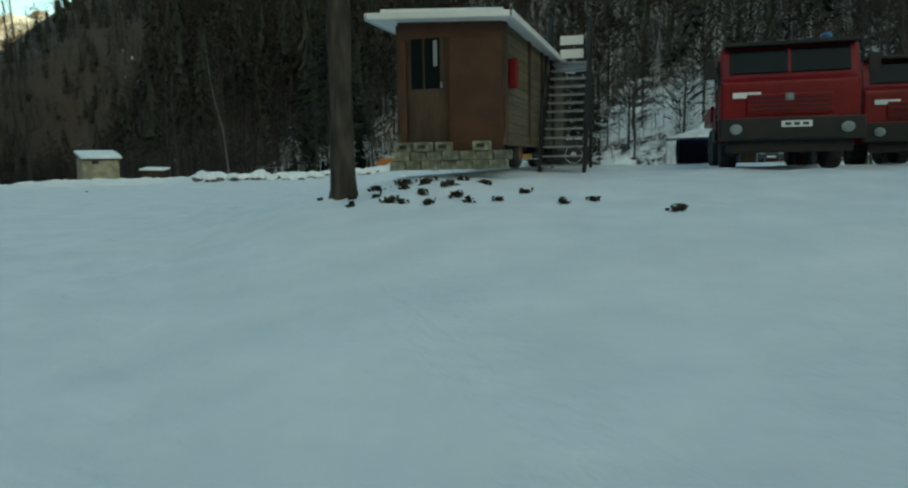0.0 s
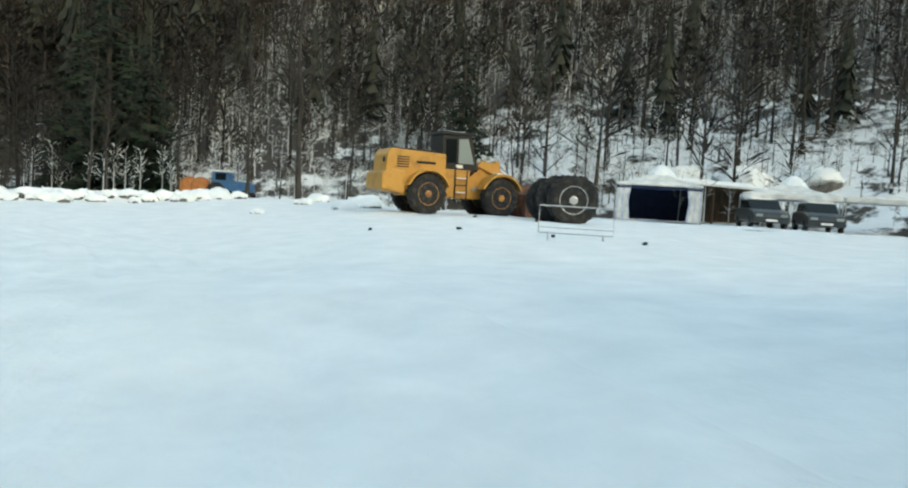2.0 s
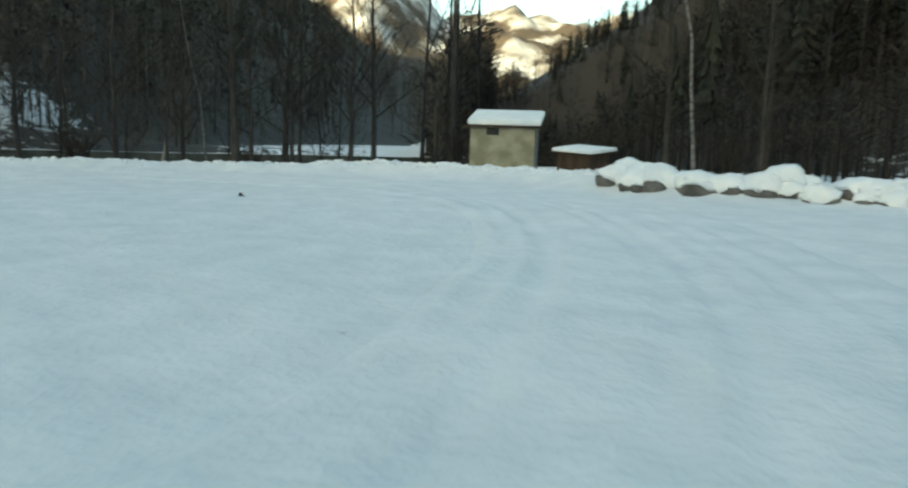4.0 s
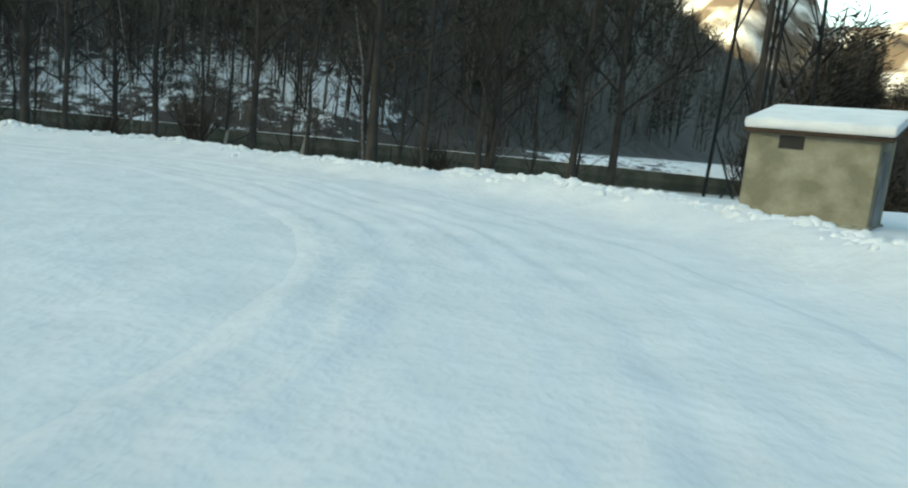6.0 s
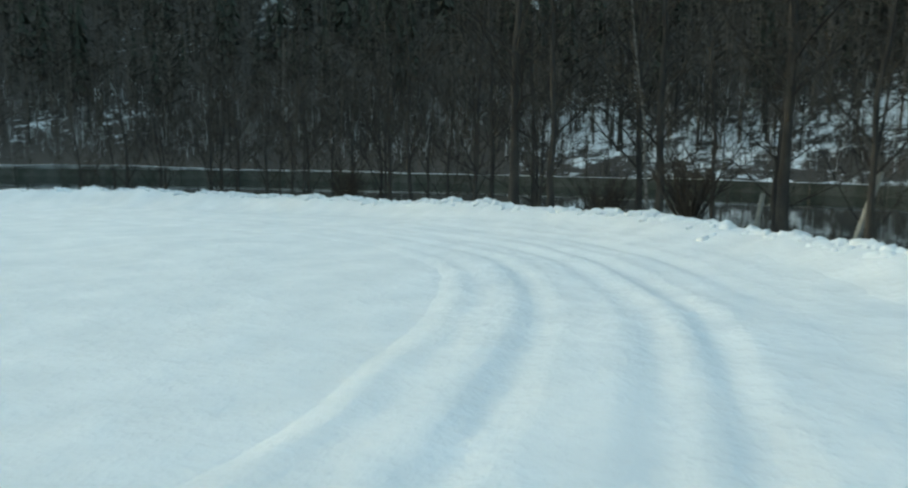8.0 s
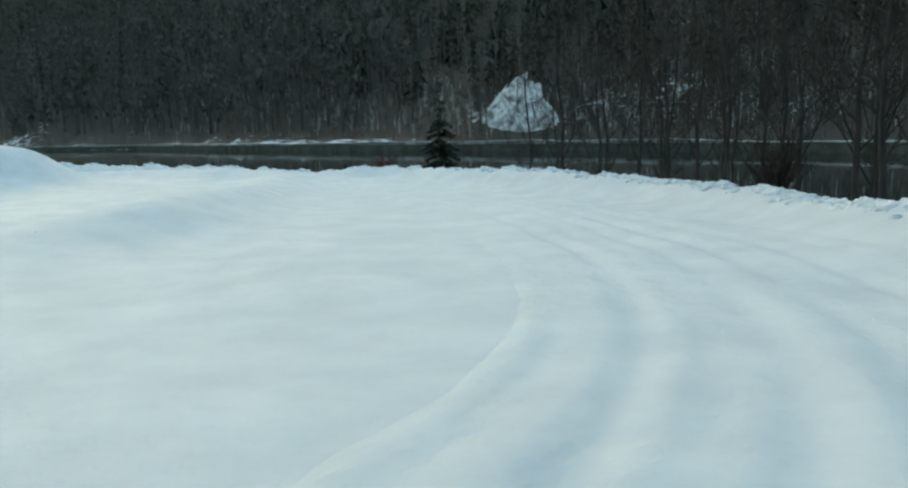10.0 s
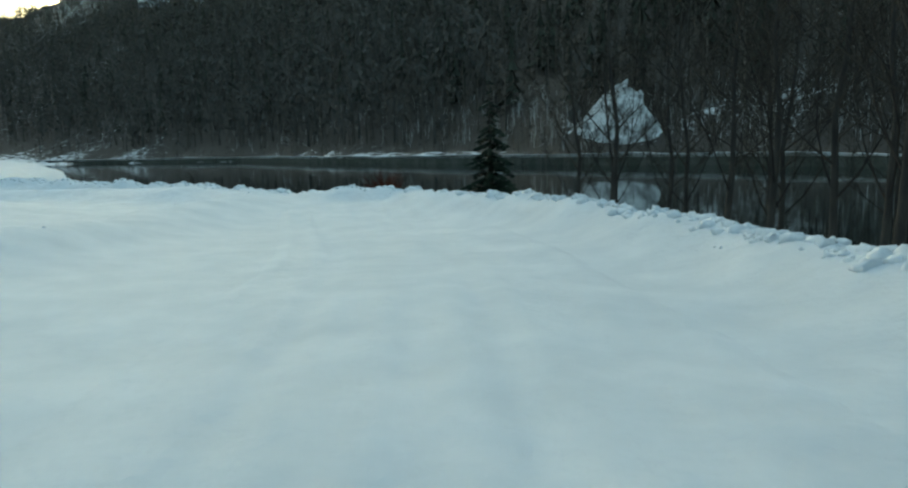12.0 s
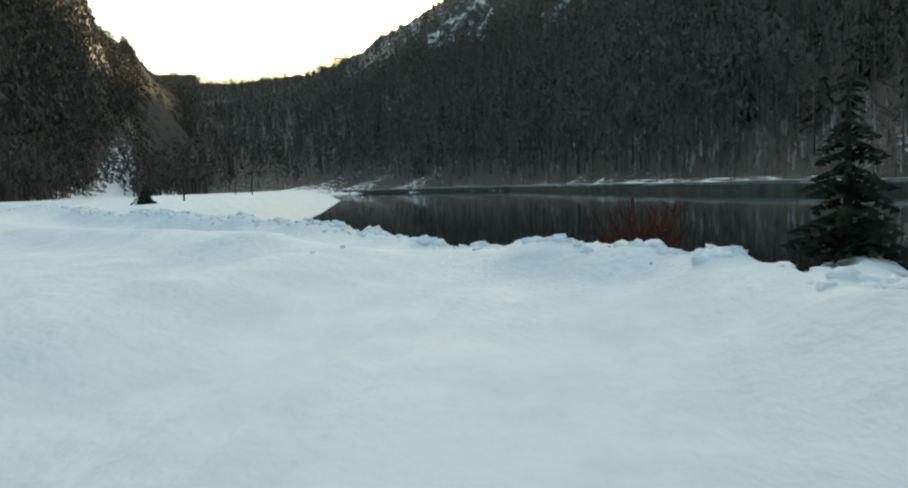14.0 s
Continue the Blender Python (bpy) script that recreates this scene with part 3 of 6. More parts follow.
# ---- trees ----
def bare_tree(rng, tall, girth, limbs=11, twigs=5, spread=0.36, lean=0.0, first=0.28):
    """A leafless tree: trunk and crown as two bmeshes."""
    trunk, crown = bmesh.new(), bmesh.new()
    spine, x, y = [], 0.0, 0.0
    for i in range(9):
        spine.append(Vector((x + lean * tall * i / 8, y, tall * i / 8 - (0.25 if i == 0 else 0))))
        x, y = x + rng.uniform(-1, 1) * tall * 0.012, y + rng.uniform(-1, 1) * tall * 0.012
    tube(trunk, spine, girth, 8, girth * 0.12)
    for v in trunk.verts:
        if v.co.z < 0.5:
            v.co.x *= 1.25
            v.co.y *= 1.25
    def on_spine(f):
        k = min(int(f * 8), 7)
        return spine[k].lerp(spine[k + 1], f * 8 - k)
    for j in range(limbs):
        f = first + (0.95 - first) * (j + rng.random()) / limbs
        a = j * 2.4 + rng.uniform(-0.5, 0.5)
        size = tall * spread * (1.15 - f) * rng.uniform(0.7, 1.2)
        way = Vector((math.cos(a), math.sin(a), rng.uniform(0.5, 1.3))).normalized()
        p = on_spine(f)
        run = [p]
        for k in range(4):
            way = (way + Vector((rng.uniform(-1, 1), rng.uniform(-1, 1), rng.uniform(-0.2, 0.7))) * 0.22).normalized()
            run.append(run[-1] + way * size / 4)
        r = girth * 0.34 * (1.1 - f)
        tube(crown, run, r, 4, r * 0.2)
        for k in range(twigs):
            g = rng.uniform(0.25, 1.0)
            i = min(int(g * 4), 3)
            q = run[i].lerp(run[i + 1], g * 4 - i)
            side = (way + Vector((rng.uniform(-1, 1), rng.uniform(-1, 1), rng.uniform(-0.3, 0.9)))).normalized()
            b = size * rng.uniform(0.25, 0.5)
            mid = q + side * b * 0.5 + Vector((rng.uniform(-1, 1), rng.uniform(-1, 1), rng.uniform(-1, 1))) * b * 0.08
            end = mid + (side + Vector((0, 0, 0.25))).normalized() * b * 0.5
            tube(crown, [q, mid, end], r * 0.42, 3, 0.004)
            for _ in range(3):
                h = rng.uniform(0.2, 1)
                base = q.lerp(end, h)
                out = (side + Vector((rng.uniform(-1, 1), rng.uniform(-1, 1), rng.uniform(-0.5, 0.9))) * 1.1).normalized()
                tube(crown, [base, base + out * b * rng.uniform(0.25, 0.5)], r * 0.22, 3, 0.003)
    return trunk, crown


def spruce_crown(rng, tall, wide, tiers=17, first=0.06):
    bm = bmesh.new()
    for i in range(tiers):
        f = first + (1 - first) * i / tiers
        reach = wide * (1 - f) ** 0.85 * rng.uniform(0.85, 1.15) + 0.06
        n = max(6, int(13 * (1 - f)) + 4)
        for k in range(n):
            a = 2 * math.pi * (k + rng.random()) / n
            out, side = Vector((math.cos(a), math.sin(a), 0)), Vector((-math.sin(a), math.cos(a), 0))
            size = reach * rng.uniform(0.6, 1.2)
            z = f * tall + rng.uniform(-0.5, 0.5) * tall / tiers
            for j in range(5):
                u = 0.2 + 0.8 * j / 5
                c = out * size * u + Vector((0, 0, z - 0.35 * size * u * u))
                w = size * 0.30 * (1.05 - u) + 0.05
                drop = Vector((0, 0, -rng.uniform(0.06, 0.2) * size - 0.04))
                tip = out * size * 0.3
                vs = [bm.verts.new(c - side * w + drop), bm.verts.new(c + tip * 0.2), bm.verts.new(c + side * w + drop), bm.verts.new(c + tip + drop * 0.6)]
                bm.faces.new((vs[0], vs[1], vs[3]))
                bm.faces.new((vs[1], vs[2], vs[3]))
    return bm


def place_tree(name, proto, x, y, turn, size, label="", tilt=0.0):
    ob = copy_thing(proto, pose(x, y, float(height(x, y)) - 0.05, tilt, 0, turn) @ Matrix.Diagonal((1, 1, 1, 1)))
    ob.scale = (size,) * 3
    ob.name = name
    return tagged(ob, label)


def make_tree(seed, tall, girth, label, bark=None, group="trees along the bank", **more):
    rng = random.Random(seed)
    trunk, crown = bare_tree(rng, tall, girth, **more)
    ob = thing("bare_tree", pose(0, 0, -60), label, "tree", group)
    part("trunk", trunk, bark or GREY_BARK, ob, smooth=True)
    part("crown", crown, TWIG, ob)
    return ob


GREY = "bare grey-barked deciduous tree with fine dark twigs standing in snow"
PROTOS = [make_tree(1, 10.5, 0.125, GREY, limbs=24, twigs=8, first=0.2), make_tree(2, 9, 0.10, GREY, limbs=20, twigs=8, spread=0.42, first=0.18), make_tree(3, 12, 0.15, GREY, limbs=26, twigs=8, spread=0.33, first=0.22),
          make_tree(4, 7, 0.07, GREY, limbs=18, twigs=7, spread=0.40, lean=0.05, first=0.15)]
BIRCHES = [make_tree(7, 13, 0.10, "slender white-barked birch with bare hanging twigs", BIRCH_BARK, "birches", limbs=12, twigs=5, spread=0.24, first=0.4),
           make_tree(8, 9, 0.05, "slender leaning white-barked birch with bare twigs", BIRCH_BARK, "birches", limbs=10, twigs=5, spread=0.26, first=0.4, lean=0.16)]
# trees on the lake bank that the yard looks through
BANK = [(-33.7, 25.8, 2), (-37.6, 22.0, 0), (-37.4, 15.3, 0), (-36.7, 27.4, 1), (-36.2, 29.1, 0), (-40.1, 30.2, 3), (-37.9, 31.1, 3), (-36.6, 32.1, 2), (-41.4, 33.7, 1), (-37.2, 33.7, 2), (-37.6, 16.4, 1), (-38.8, 18.6, 0), (-39.4, 14.6, 3), (-40.2, 12.2, 1), (-38.6, 10.2, 3),
        (-40.6, 25.4, 0), (-36.4, 29.6, 1), (-41.6, 20.4, 1), (-42.0, 16.4, 2), (-38.4, 7.4, 3), (-37.8, 4.6, 3), (-39.8, 3.0, 3), (-37.2, 1.8, 3),
        (-40.8, 6.2, 3), (-38.2, -0.8, 3), (-36.3, -2.4, 3), (-37.2, -4.6, 3), (-37.8, 26.6, 3), (-40.4, 9.0, 3), (-42.6, 12.0, 1),
        (-35.4, -5.0, 3), (-42.0, 4.6, 3), (-42.4, 8.0, 3), (-38.6, 12.8, 3), (-36.6, 23.8, 3), (-39.0, 29.8, 2), (-39.2, 5.4, 3), (-38.9, 8.8, 3), (-37.9, 2.9, 3), (-40.0, 0.6, 3),
        (-41.6, 10.4, 3), (-37.2, 6.2, 3), (-36.9, 0.2, 3), (-35.2, -3.4, 3), (-38.9, -2.4, 3), (-34.6, -6.8, 3), (-41.0, 13.4, 3), (-40.4, 22.8, 3), (-38.0, 20.4, 3)]
rng = random.Random(21)
for x, y, k in BANK:
    place_tree("bare_tree", PROTOS[k], x, y, rng.uniform(0, 360), rng.uniform(0.8, 1.15))
# the yard's northern edge, by the wheel loader and the sheds
for x, y, k in [(-2.0, 37.6, 2), (-4.8, 39.2, 1), (0.8, 41, 3), (6.5, 43, 1), (10, 40.5, 3), (-9.4, 45, 1), (-13.0, 44, 3), (-21.6, 42, 0), (-12.4, 38.4, 3), (13, 44, 0), (-26, 42, 2), (-24.0, 46, 1),
                (20, 16, 3), (19, 10, 2), (22, 5, 1), (17, 9, 3), (24, 12, 0), (21, -4, 3), (23, 20, 2), (27, 27, 1)]:
    place_tree("bare_tree", PROTOS[k], x, y, rng.uniform(0, 360), rng.uniform(0.85, 1.2))
for x, y, k, turn in [(-16.6, 31.9, 1, 200), (-40.6, 17.6, 1, 260), (-37.0, 25.6, 1, 250)]:
    place_tree("birch_tree", BIRCHES[k], x, y, turn, 1.0)
for ob in PROTOS + BIRCHES:
    for o in [*ob.children_recursive, ob]:
        bpy.data.objects.remove(o)


def make_spruce(x, y, tall, wide, seed, label):
    ob = thing("spruce_tree", pose(x, y, float(height(x, y)) - 0.1), label, "tree", "spruces")
    stem = bmesh.new()
    tube(stem, [(0, 0, -0.3), (0, 0, tall * 0.5), (0, 0, tall * 0.98)], tall * 0.016 + 0.05, 8, 0.02)
    part("trunk", stem, BARK, ob, smooth=True)
    part("crown", spruce_crown(random.Random(seed), tall, wide, int(12 + tall * 0.6)), NEEDLE, ob)
    return ob


DARK_SPRUCE = "dark green pointed spruce with drooping boughs"
make_spruce(-31.3, -21.8, 6.4, 1.35, 31, DARK_SPRUCE + " on the lake bank")
make_spruce(-15.9, 54, 18, 3.6, 32, DARK_SPRUCE + " at the forest edge")
make_spruce(-18.6, 57, 14, 2.8, 33, DARK_SPRUCE + " at the forest edge")
make_spruce(-13.4, 55, 13, 2.6, 34, DARK_SPRUCE + " at the forest edge")
make_spruce(4, -27.5, 1.15, 0.75, 35, "small round dark green spruce standing alone on the snowfield")
make_spruce(9, 52, 13, 2.4, 36, DARK_SPRUCE + " on the hillside")
make_spruce(34, 30, 12, 2.2, 37, DARK_SPRUCE + " on the hillside")


# ---- woods on the slopes ----
def woods_kit(seed, n, limbs=34):
    """Plain far trees as arrays of corners and triangles: bare ones and conifers."""
    rs = np.random.RandomState(seed)
    kit = []
    for _ in range(n):
        v, f = [], []
        tall = 1.0
        for k in range(3):
            a = 2.1 * k
            v.append((0.016 * math.cos(a), 0.016 * math.sin(a), -0.05))
        v.append((rs.uniform(-0.03, 0.03), rs.uniform(-0.03, 0.03), 0.96))
        f += [(0, 1, 3), (1, 2, 3), (2, 0, 3)]
        for j in range(limbs):
            h = rs.uniform(0.25, 0.93)
            a, up = rs.uniform(0, 6.3), rs.uniform(0.25, 1.3)
            size = rs.uniform(0.10, 0.26) * (1.15 - h)**0.5
            way = np.array([math.cos(a), math.sin(a), up])
            way /= np.linalg.norm(way)
            root = np.array([0, 0, h]) + way * rs.uniform(0, 0.12) * [1, 1, 0.3]
            wide = np.array([-math.sin(a), math.cos(a), 0]) * rs.uniform(0.004, 0.012)
            end = root + way * size
            i = len(v)
            v += [tuple(root - wide), tuple(root + wide), tuple(end + wide * 0.4), tuple(root * 0.5 + end * 0.5 + np.array([0, 0, 0.012]))]
            f += [(i, i + 1, i + 2), (i, i + 2, i + 3)]
        kit.append((np.array(v), np.array(f)))
    return kit


def conifer_kit(seed, n, tiers=9, sprays=7):
    rs = np.random.RandomState(seed)
    kit = []
    for _ in range(n):
        v, f = [], []
        for t in range(tiers):
            z, r = 0.1 + 0.855 * t / tiers, 0.17 * (1 - t / (tiers + 0.5)) * rs.uniform(0.8, 1.2)
            for k in range(sprays):
                a = 6.283 * (k + rs.rand()) / sprays
                i = len(v)
                rr = r * rs.uniform(0.6, 1.25)
                for da, rad, dz in ((-0.42, rr * 0.8, -0.05), (0.42, rr * 0.8, -0.05), (0.0, rr, -0.075), (0, 0.01, 0.09)):
                    v.append((rad * math.cos(a + da), rad * math.sin(a + da), z + dz))
                f += [(i, i + 2, i + 3), (i + 2, i + 1, i + 3)]
        kit.append((np.array(v), np.array(f)))
    return kit


def scatter(name, kit, xs, ys, talls, material, label, seed):
    """Many far trees in one mesh."""
    rs = np.random.RandomState(seed)
    zs = land_z(xs, ys)
    vs, fs, base = [], [], 0
    which, turn = rs.randint(0, len(kit), len(xs)), rs.uniform(0, 6.28, len(xs))
    for k, (v, f) in enumerate(kit):
        m = which == k
        n = m.sum()
        if not n:
            continue
        c, s, t = np.cos(turn[m])[:, None], np.sin(turn[m])[:, None], talls[m][:, None]
        fat = rs.uniform(0.85, 1.3, n)[:, None]
        p = np.stack([(v[:, 0] * c - v[:, 1] * s) * t * fat + xs[m][:, None], (v[:, 0] * s + v[:, 1] * c) * t * fat + ys[m][:, None], v[:, 2] * t + zs[m][:, None]], -1)
        vs.append(p.reshape(-1, 3))
        fs.append((f[None] + (np.arange(n) * len(v))[:, None, None] + base).reshape(-1, 3))
        base += n * len(v)
    v, f = np.concatenate(vs), np.concatenate(fs)
    me = bpy.data.meshes.new(name)
    me.vertices.add(len(v))
    me.vertices.foreach_set("co", v.ravel())
    me.loops.add(f.size)
    me.loops.foreach_set("vertex_index", f.ravel())
    me.polygons.add(len(f))
    me.polygons.foreach_set("loop_start", np.arange(0, f.size, 3))
    me.update(calc_edges=True)
    me.materials.append(material)
    return tagged(new(name, me), label, "forest", kind="stuff")


def polar(n, yaw0, yaw1, lo, hi, seed, power=2.0):
    """Random places on the slopes, from lo to hi of the way from foot to crest."""
    rs = np.random.RandomState(seed)
    yaw = rs.uniform(yaw0, yaw1, n)
    foot, crest = (np.interp(yaw, [r[0] for r in RIDGE], [r[k] for r in RIDGE]) for k in (2, 3))
    far = foot + (crest - foot) * (lo + (hi - lo) * rs.rand(n) ** (1 / power))
    a = np.radians(yaw)
    x, y = MID[0] - np.sin(a) * far, MID[1] + np.cos(a) * far
    return x, y, far, yaw


def open_crag(x, y, far, yaw):
    """Leaves the snowy crags of the southern ridge almost without trees."""
    foot, crest = (np.interp(yaw, [r[0] for r in RIDGE], [r[k] for r in RIDGE]) for k in (2, 3))
    s = (far - foot) / (crest - foot)
    keep = ~((s > 0.6) & (yaw > 195) & (yaw < 214)) | (hashed(np.floor(x), np.floor(y), 5) < 0.3)
    return x[keep], y[keep], far[keep], yaw[keep]


def valley_low(yaw):
    """Low scrub on the spur where the valley opens."""
    return 1 - 0.55 * ease(24, 33, yaw) * (1 - ease(56, 62, yaw))


def crown_kit(seed, n):
    """Very far trees: a stem and a ragged crown of a few broad pieces."""
    rs = np.random.RandomState(seed)
    kit = []
    for _ in range(n):
        v, f = [(0.02, 0, -0.05), (-0.02, 0.015, -0.05), (0, 0, 0.7)], [(0, 1, 2)]
        for j in range(18):
            h, a, r = rs.uniform(0.22, 0.95), rs.uniform(0, 6.3), rs.uniform(0.02, 0.17)
            c = np.array([r * math.cos(a), r * math.sin(a), h])
            i = len(v)
            for k in range(3):
                v.append(tuple(c + rs.uniform(-1, 1, 3) * [0.05, 0.05, 0.10]))
            f.append((i, i + 1, i + 2))
        kit.append((np.array(v), np.array(f)))
    return kit


def fading(x, y, far, yaw):
    """Ever fewer trees towards the near end of the western slope."""
    keep = hashed(np.floor(x * 3), np.floor(y * 3), 4) < ease(166, 202, yaw)
    return x[keep], y[keep], far[keep], yaw[keep]


def thinner(x, y, far, yaw):
    """Fewer trees on the snowy scree behind the tents."""
    keep = (yaw > -8) | (hashed(np.floor(x * 3), np.floor(y * 3), 9) < 0.6)
    return x[keep], y[keep], far[keep], yaw[keep]


BARE_KIT, SLIM_KIT, FIR_KIT, SMALL_FIR_KIT, FAR_KIT = woods_kit(5, 8), woods_kit(15, 8, 19), conifer_kit(6, 6), conifer_kit(16, 6, 6, 6), crown_kit(7, 8)
rs = np.random.RandomState(77)


def wood(name, kit, where, low, high, material, label, seed, scrub=False):
    x, y, far, yaw = where
    tall = rs.uniform(low, high, len(x)) * (valley_low(yaw) if scrub else 1)
    return scatter(name, kit, x, y, tall, material, label, seed)


# the slope behind the sheds, the wheel loader and the tents
wood("hillside_woods", BARE_KIT, thinner(*polar(2300, -65, 52, 0.0, 0.45, 1, 1.4)), 5, 12, HILL_TWIG, "dense bare brown woods on the snowy hillside", 2, True)
wood("upper_woods", SLIM_KIT, thinner(*polar(3600, -65, 52, 0.4, 1.02, 3, 1.2)), 9, 16, HILL_TWIG, "dense bare brown woods high on the hillside", 4, True)
wood("hillside_scrub", SLIM_KIT, polar(7500, -65, 3, 0.0, 0.85, 41, 1.4), 1.2, 4.2, HILL_TWIG, "low dark scrub on the snowy hillside", 42)
wood("snowy_scrub", FAR_KIT, polar(7500, -65, 3, 0.0, 0.8, 43, 1.5), 0.7, 2.6, FROST, "low scrub white with snow on the hillside", 44)
wood("frosted_shrubs", BARE_KIT, polar(1200, -62, 6, -0.03, 0.4, 17, 1.0), 1.2, 4.2, FROST, "low shrubs white with snow at the foot of the hill", 18)
wood("hillside_conifers", FIR_KIT, polar(600, -4, 44, 0.03, 1.0, 5, 1.2), 7, 14, HAZY_NEEDLE, "dark conifers scattered through the hillside woods", 6, True)
wood("hillside_conifers", FIR_KIT, polar(110, -65, -4, 0.06, 0.9, 6, 1.2), 6, 11, HAZY_NEEDLE, "few dark conifers on the snowy hillside", 7)
wood("spur_scrub", SLIM_KIT, polar(2600, 1, 54, -0.04, 0.7, 75, 1.3), 2, 6.5, HILL_TWIG, "dark scrub on the slope behind the sheds", 76)
# across the lake
wood("far_shore_woods", SLIM_KIT, polar(8000, 64, 232, 0.01, 0.5, 7, 1.2), 7, 14, HAZY_TWIG, "dense bare dark woods across the lake", 8)
wood("far_upper_woods", FAR_KIT, open_crag(*polar(9000, 64, 236, 0.42, 1.02, 9, 1.2)), 10, 19, HAZY_TWIG, "dense bare dark woods high across the lake", 10)
wood("far_conifers", SMALL_FIR_KIT, open_crag(*polar(2500, 64, 238, 0.06, 1.0, 11, 1.3)), 8, 17, HAZY_NEEDLE, "dark conifers in the woods across the lake", 12)
# white shrub shapes added in place of snow patches between the trees
wood("shore_shrubs", SLIM_KIT, polar(900, 84, 200, 0.0, 0.08, 19, 1.0), 1.5, 4, FROST, "snow patches among the far shore trees, drawn as snow-dusted shrubs", 20)
wood("shore_thicket", SLIM_KIT, polar(1500, 64, 229, -0.05, 0.06, 67, 1.0), 2, 6, HAZY_TWIG, "bare thicket along the far shore", 68)
# down the valley and up the side valley
wood("eastern_woods", SLIM_KIT, polar(2000, 229.6, 296, 0.0, 1.02, 13, 1.3), 9, 18, HAZY_TWIG, "bare brown woods on the slope down the valley", 14)
wood("side_valley_woods", SLIM_KIT, polar(1800, 50, 66, 0.0, 1.02, 15, 1.3), 10, 22, HAZY_TWIG, "bare woods in the side valley", 16)
wood("spur_woods", FAR_KIT, polar(5000, 228.9, 246, 0.0, 1.0, 61, 1.2), 9, 16, HAZY_TWIG, "dense bare dark woods on the steep spur", 62)
wood("spur_edge_woods", FAR_KIT, polar(1600, 229.2, 229.8, 0.0, 1.0, 71, 1.0), 10, 17, HAZY_TWIG, "dense bare dark woods on the edge of the spur", 72)
wood("spur_corner_woods", FAR_KIT, polar(1300, 228.9, 230.4, -0.1, 0.6, 83, 1.0), 7, 13, HAZY_TWIG, "dense bare dark woods at the corner of the spur", 84)
wood("spur_foot_woods", FAR_KIT, polar(1500, 226, 240, -0.3, 0.05, 73, 1.0), 5, 11, HAZY_TWIG, "bare dark thicket at the foot of the spur", 74)
wood("spur_conifers", SMALL_FIR_KIT, polar(400, 228.7, 240, 0.0, 1.0, 63, 1.2), 9, 15, HAZY_NEEDLE, "dark conifers on the steep spur", 64)
wood("valley_woods", FAR_KIT, fading(*open_crag(*polar(12000, 166, 229.4, 0.0, 1.0, 65, 1.4))), 11, 19, FAR_HAZE_TWIG, "dense dark woods closing the valley", 66)
wood("valley_head_woods", FAR_KIT, polar(3200, 225.3, 229.3, 0.3, 1.02, 81, 1.0), 13, 22, HAZY_TWIG, "dense dark woods at the head of the valley", 82)
wood("slope_foot_scrub", SLIM_KIT, polar(1000, 1, 54, -0.07, 0.12, 77, 1.0), 1.5, 5, HILL_TWIG, "dark bare scrub at the foot of the slope", 78)
# the flank of the spur, seen end on down the lake
run, off = rs.rand(2600), rs.uniform(-38, 38, 2600)
wood("flank_woods", FAR_KIT, (200 + 440 * run + 0.65 * off, -175 - 375 * run + 0.76 * off, run, run), 9, 16, HAZY_TWIG, "dense bare dark woods on the flank of the spur", 80)


# ---- the wooden site cabin on wheels ----
def ground_z(x, y):
    return float(height(x, y))


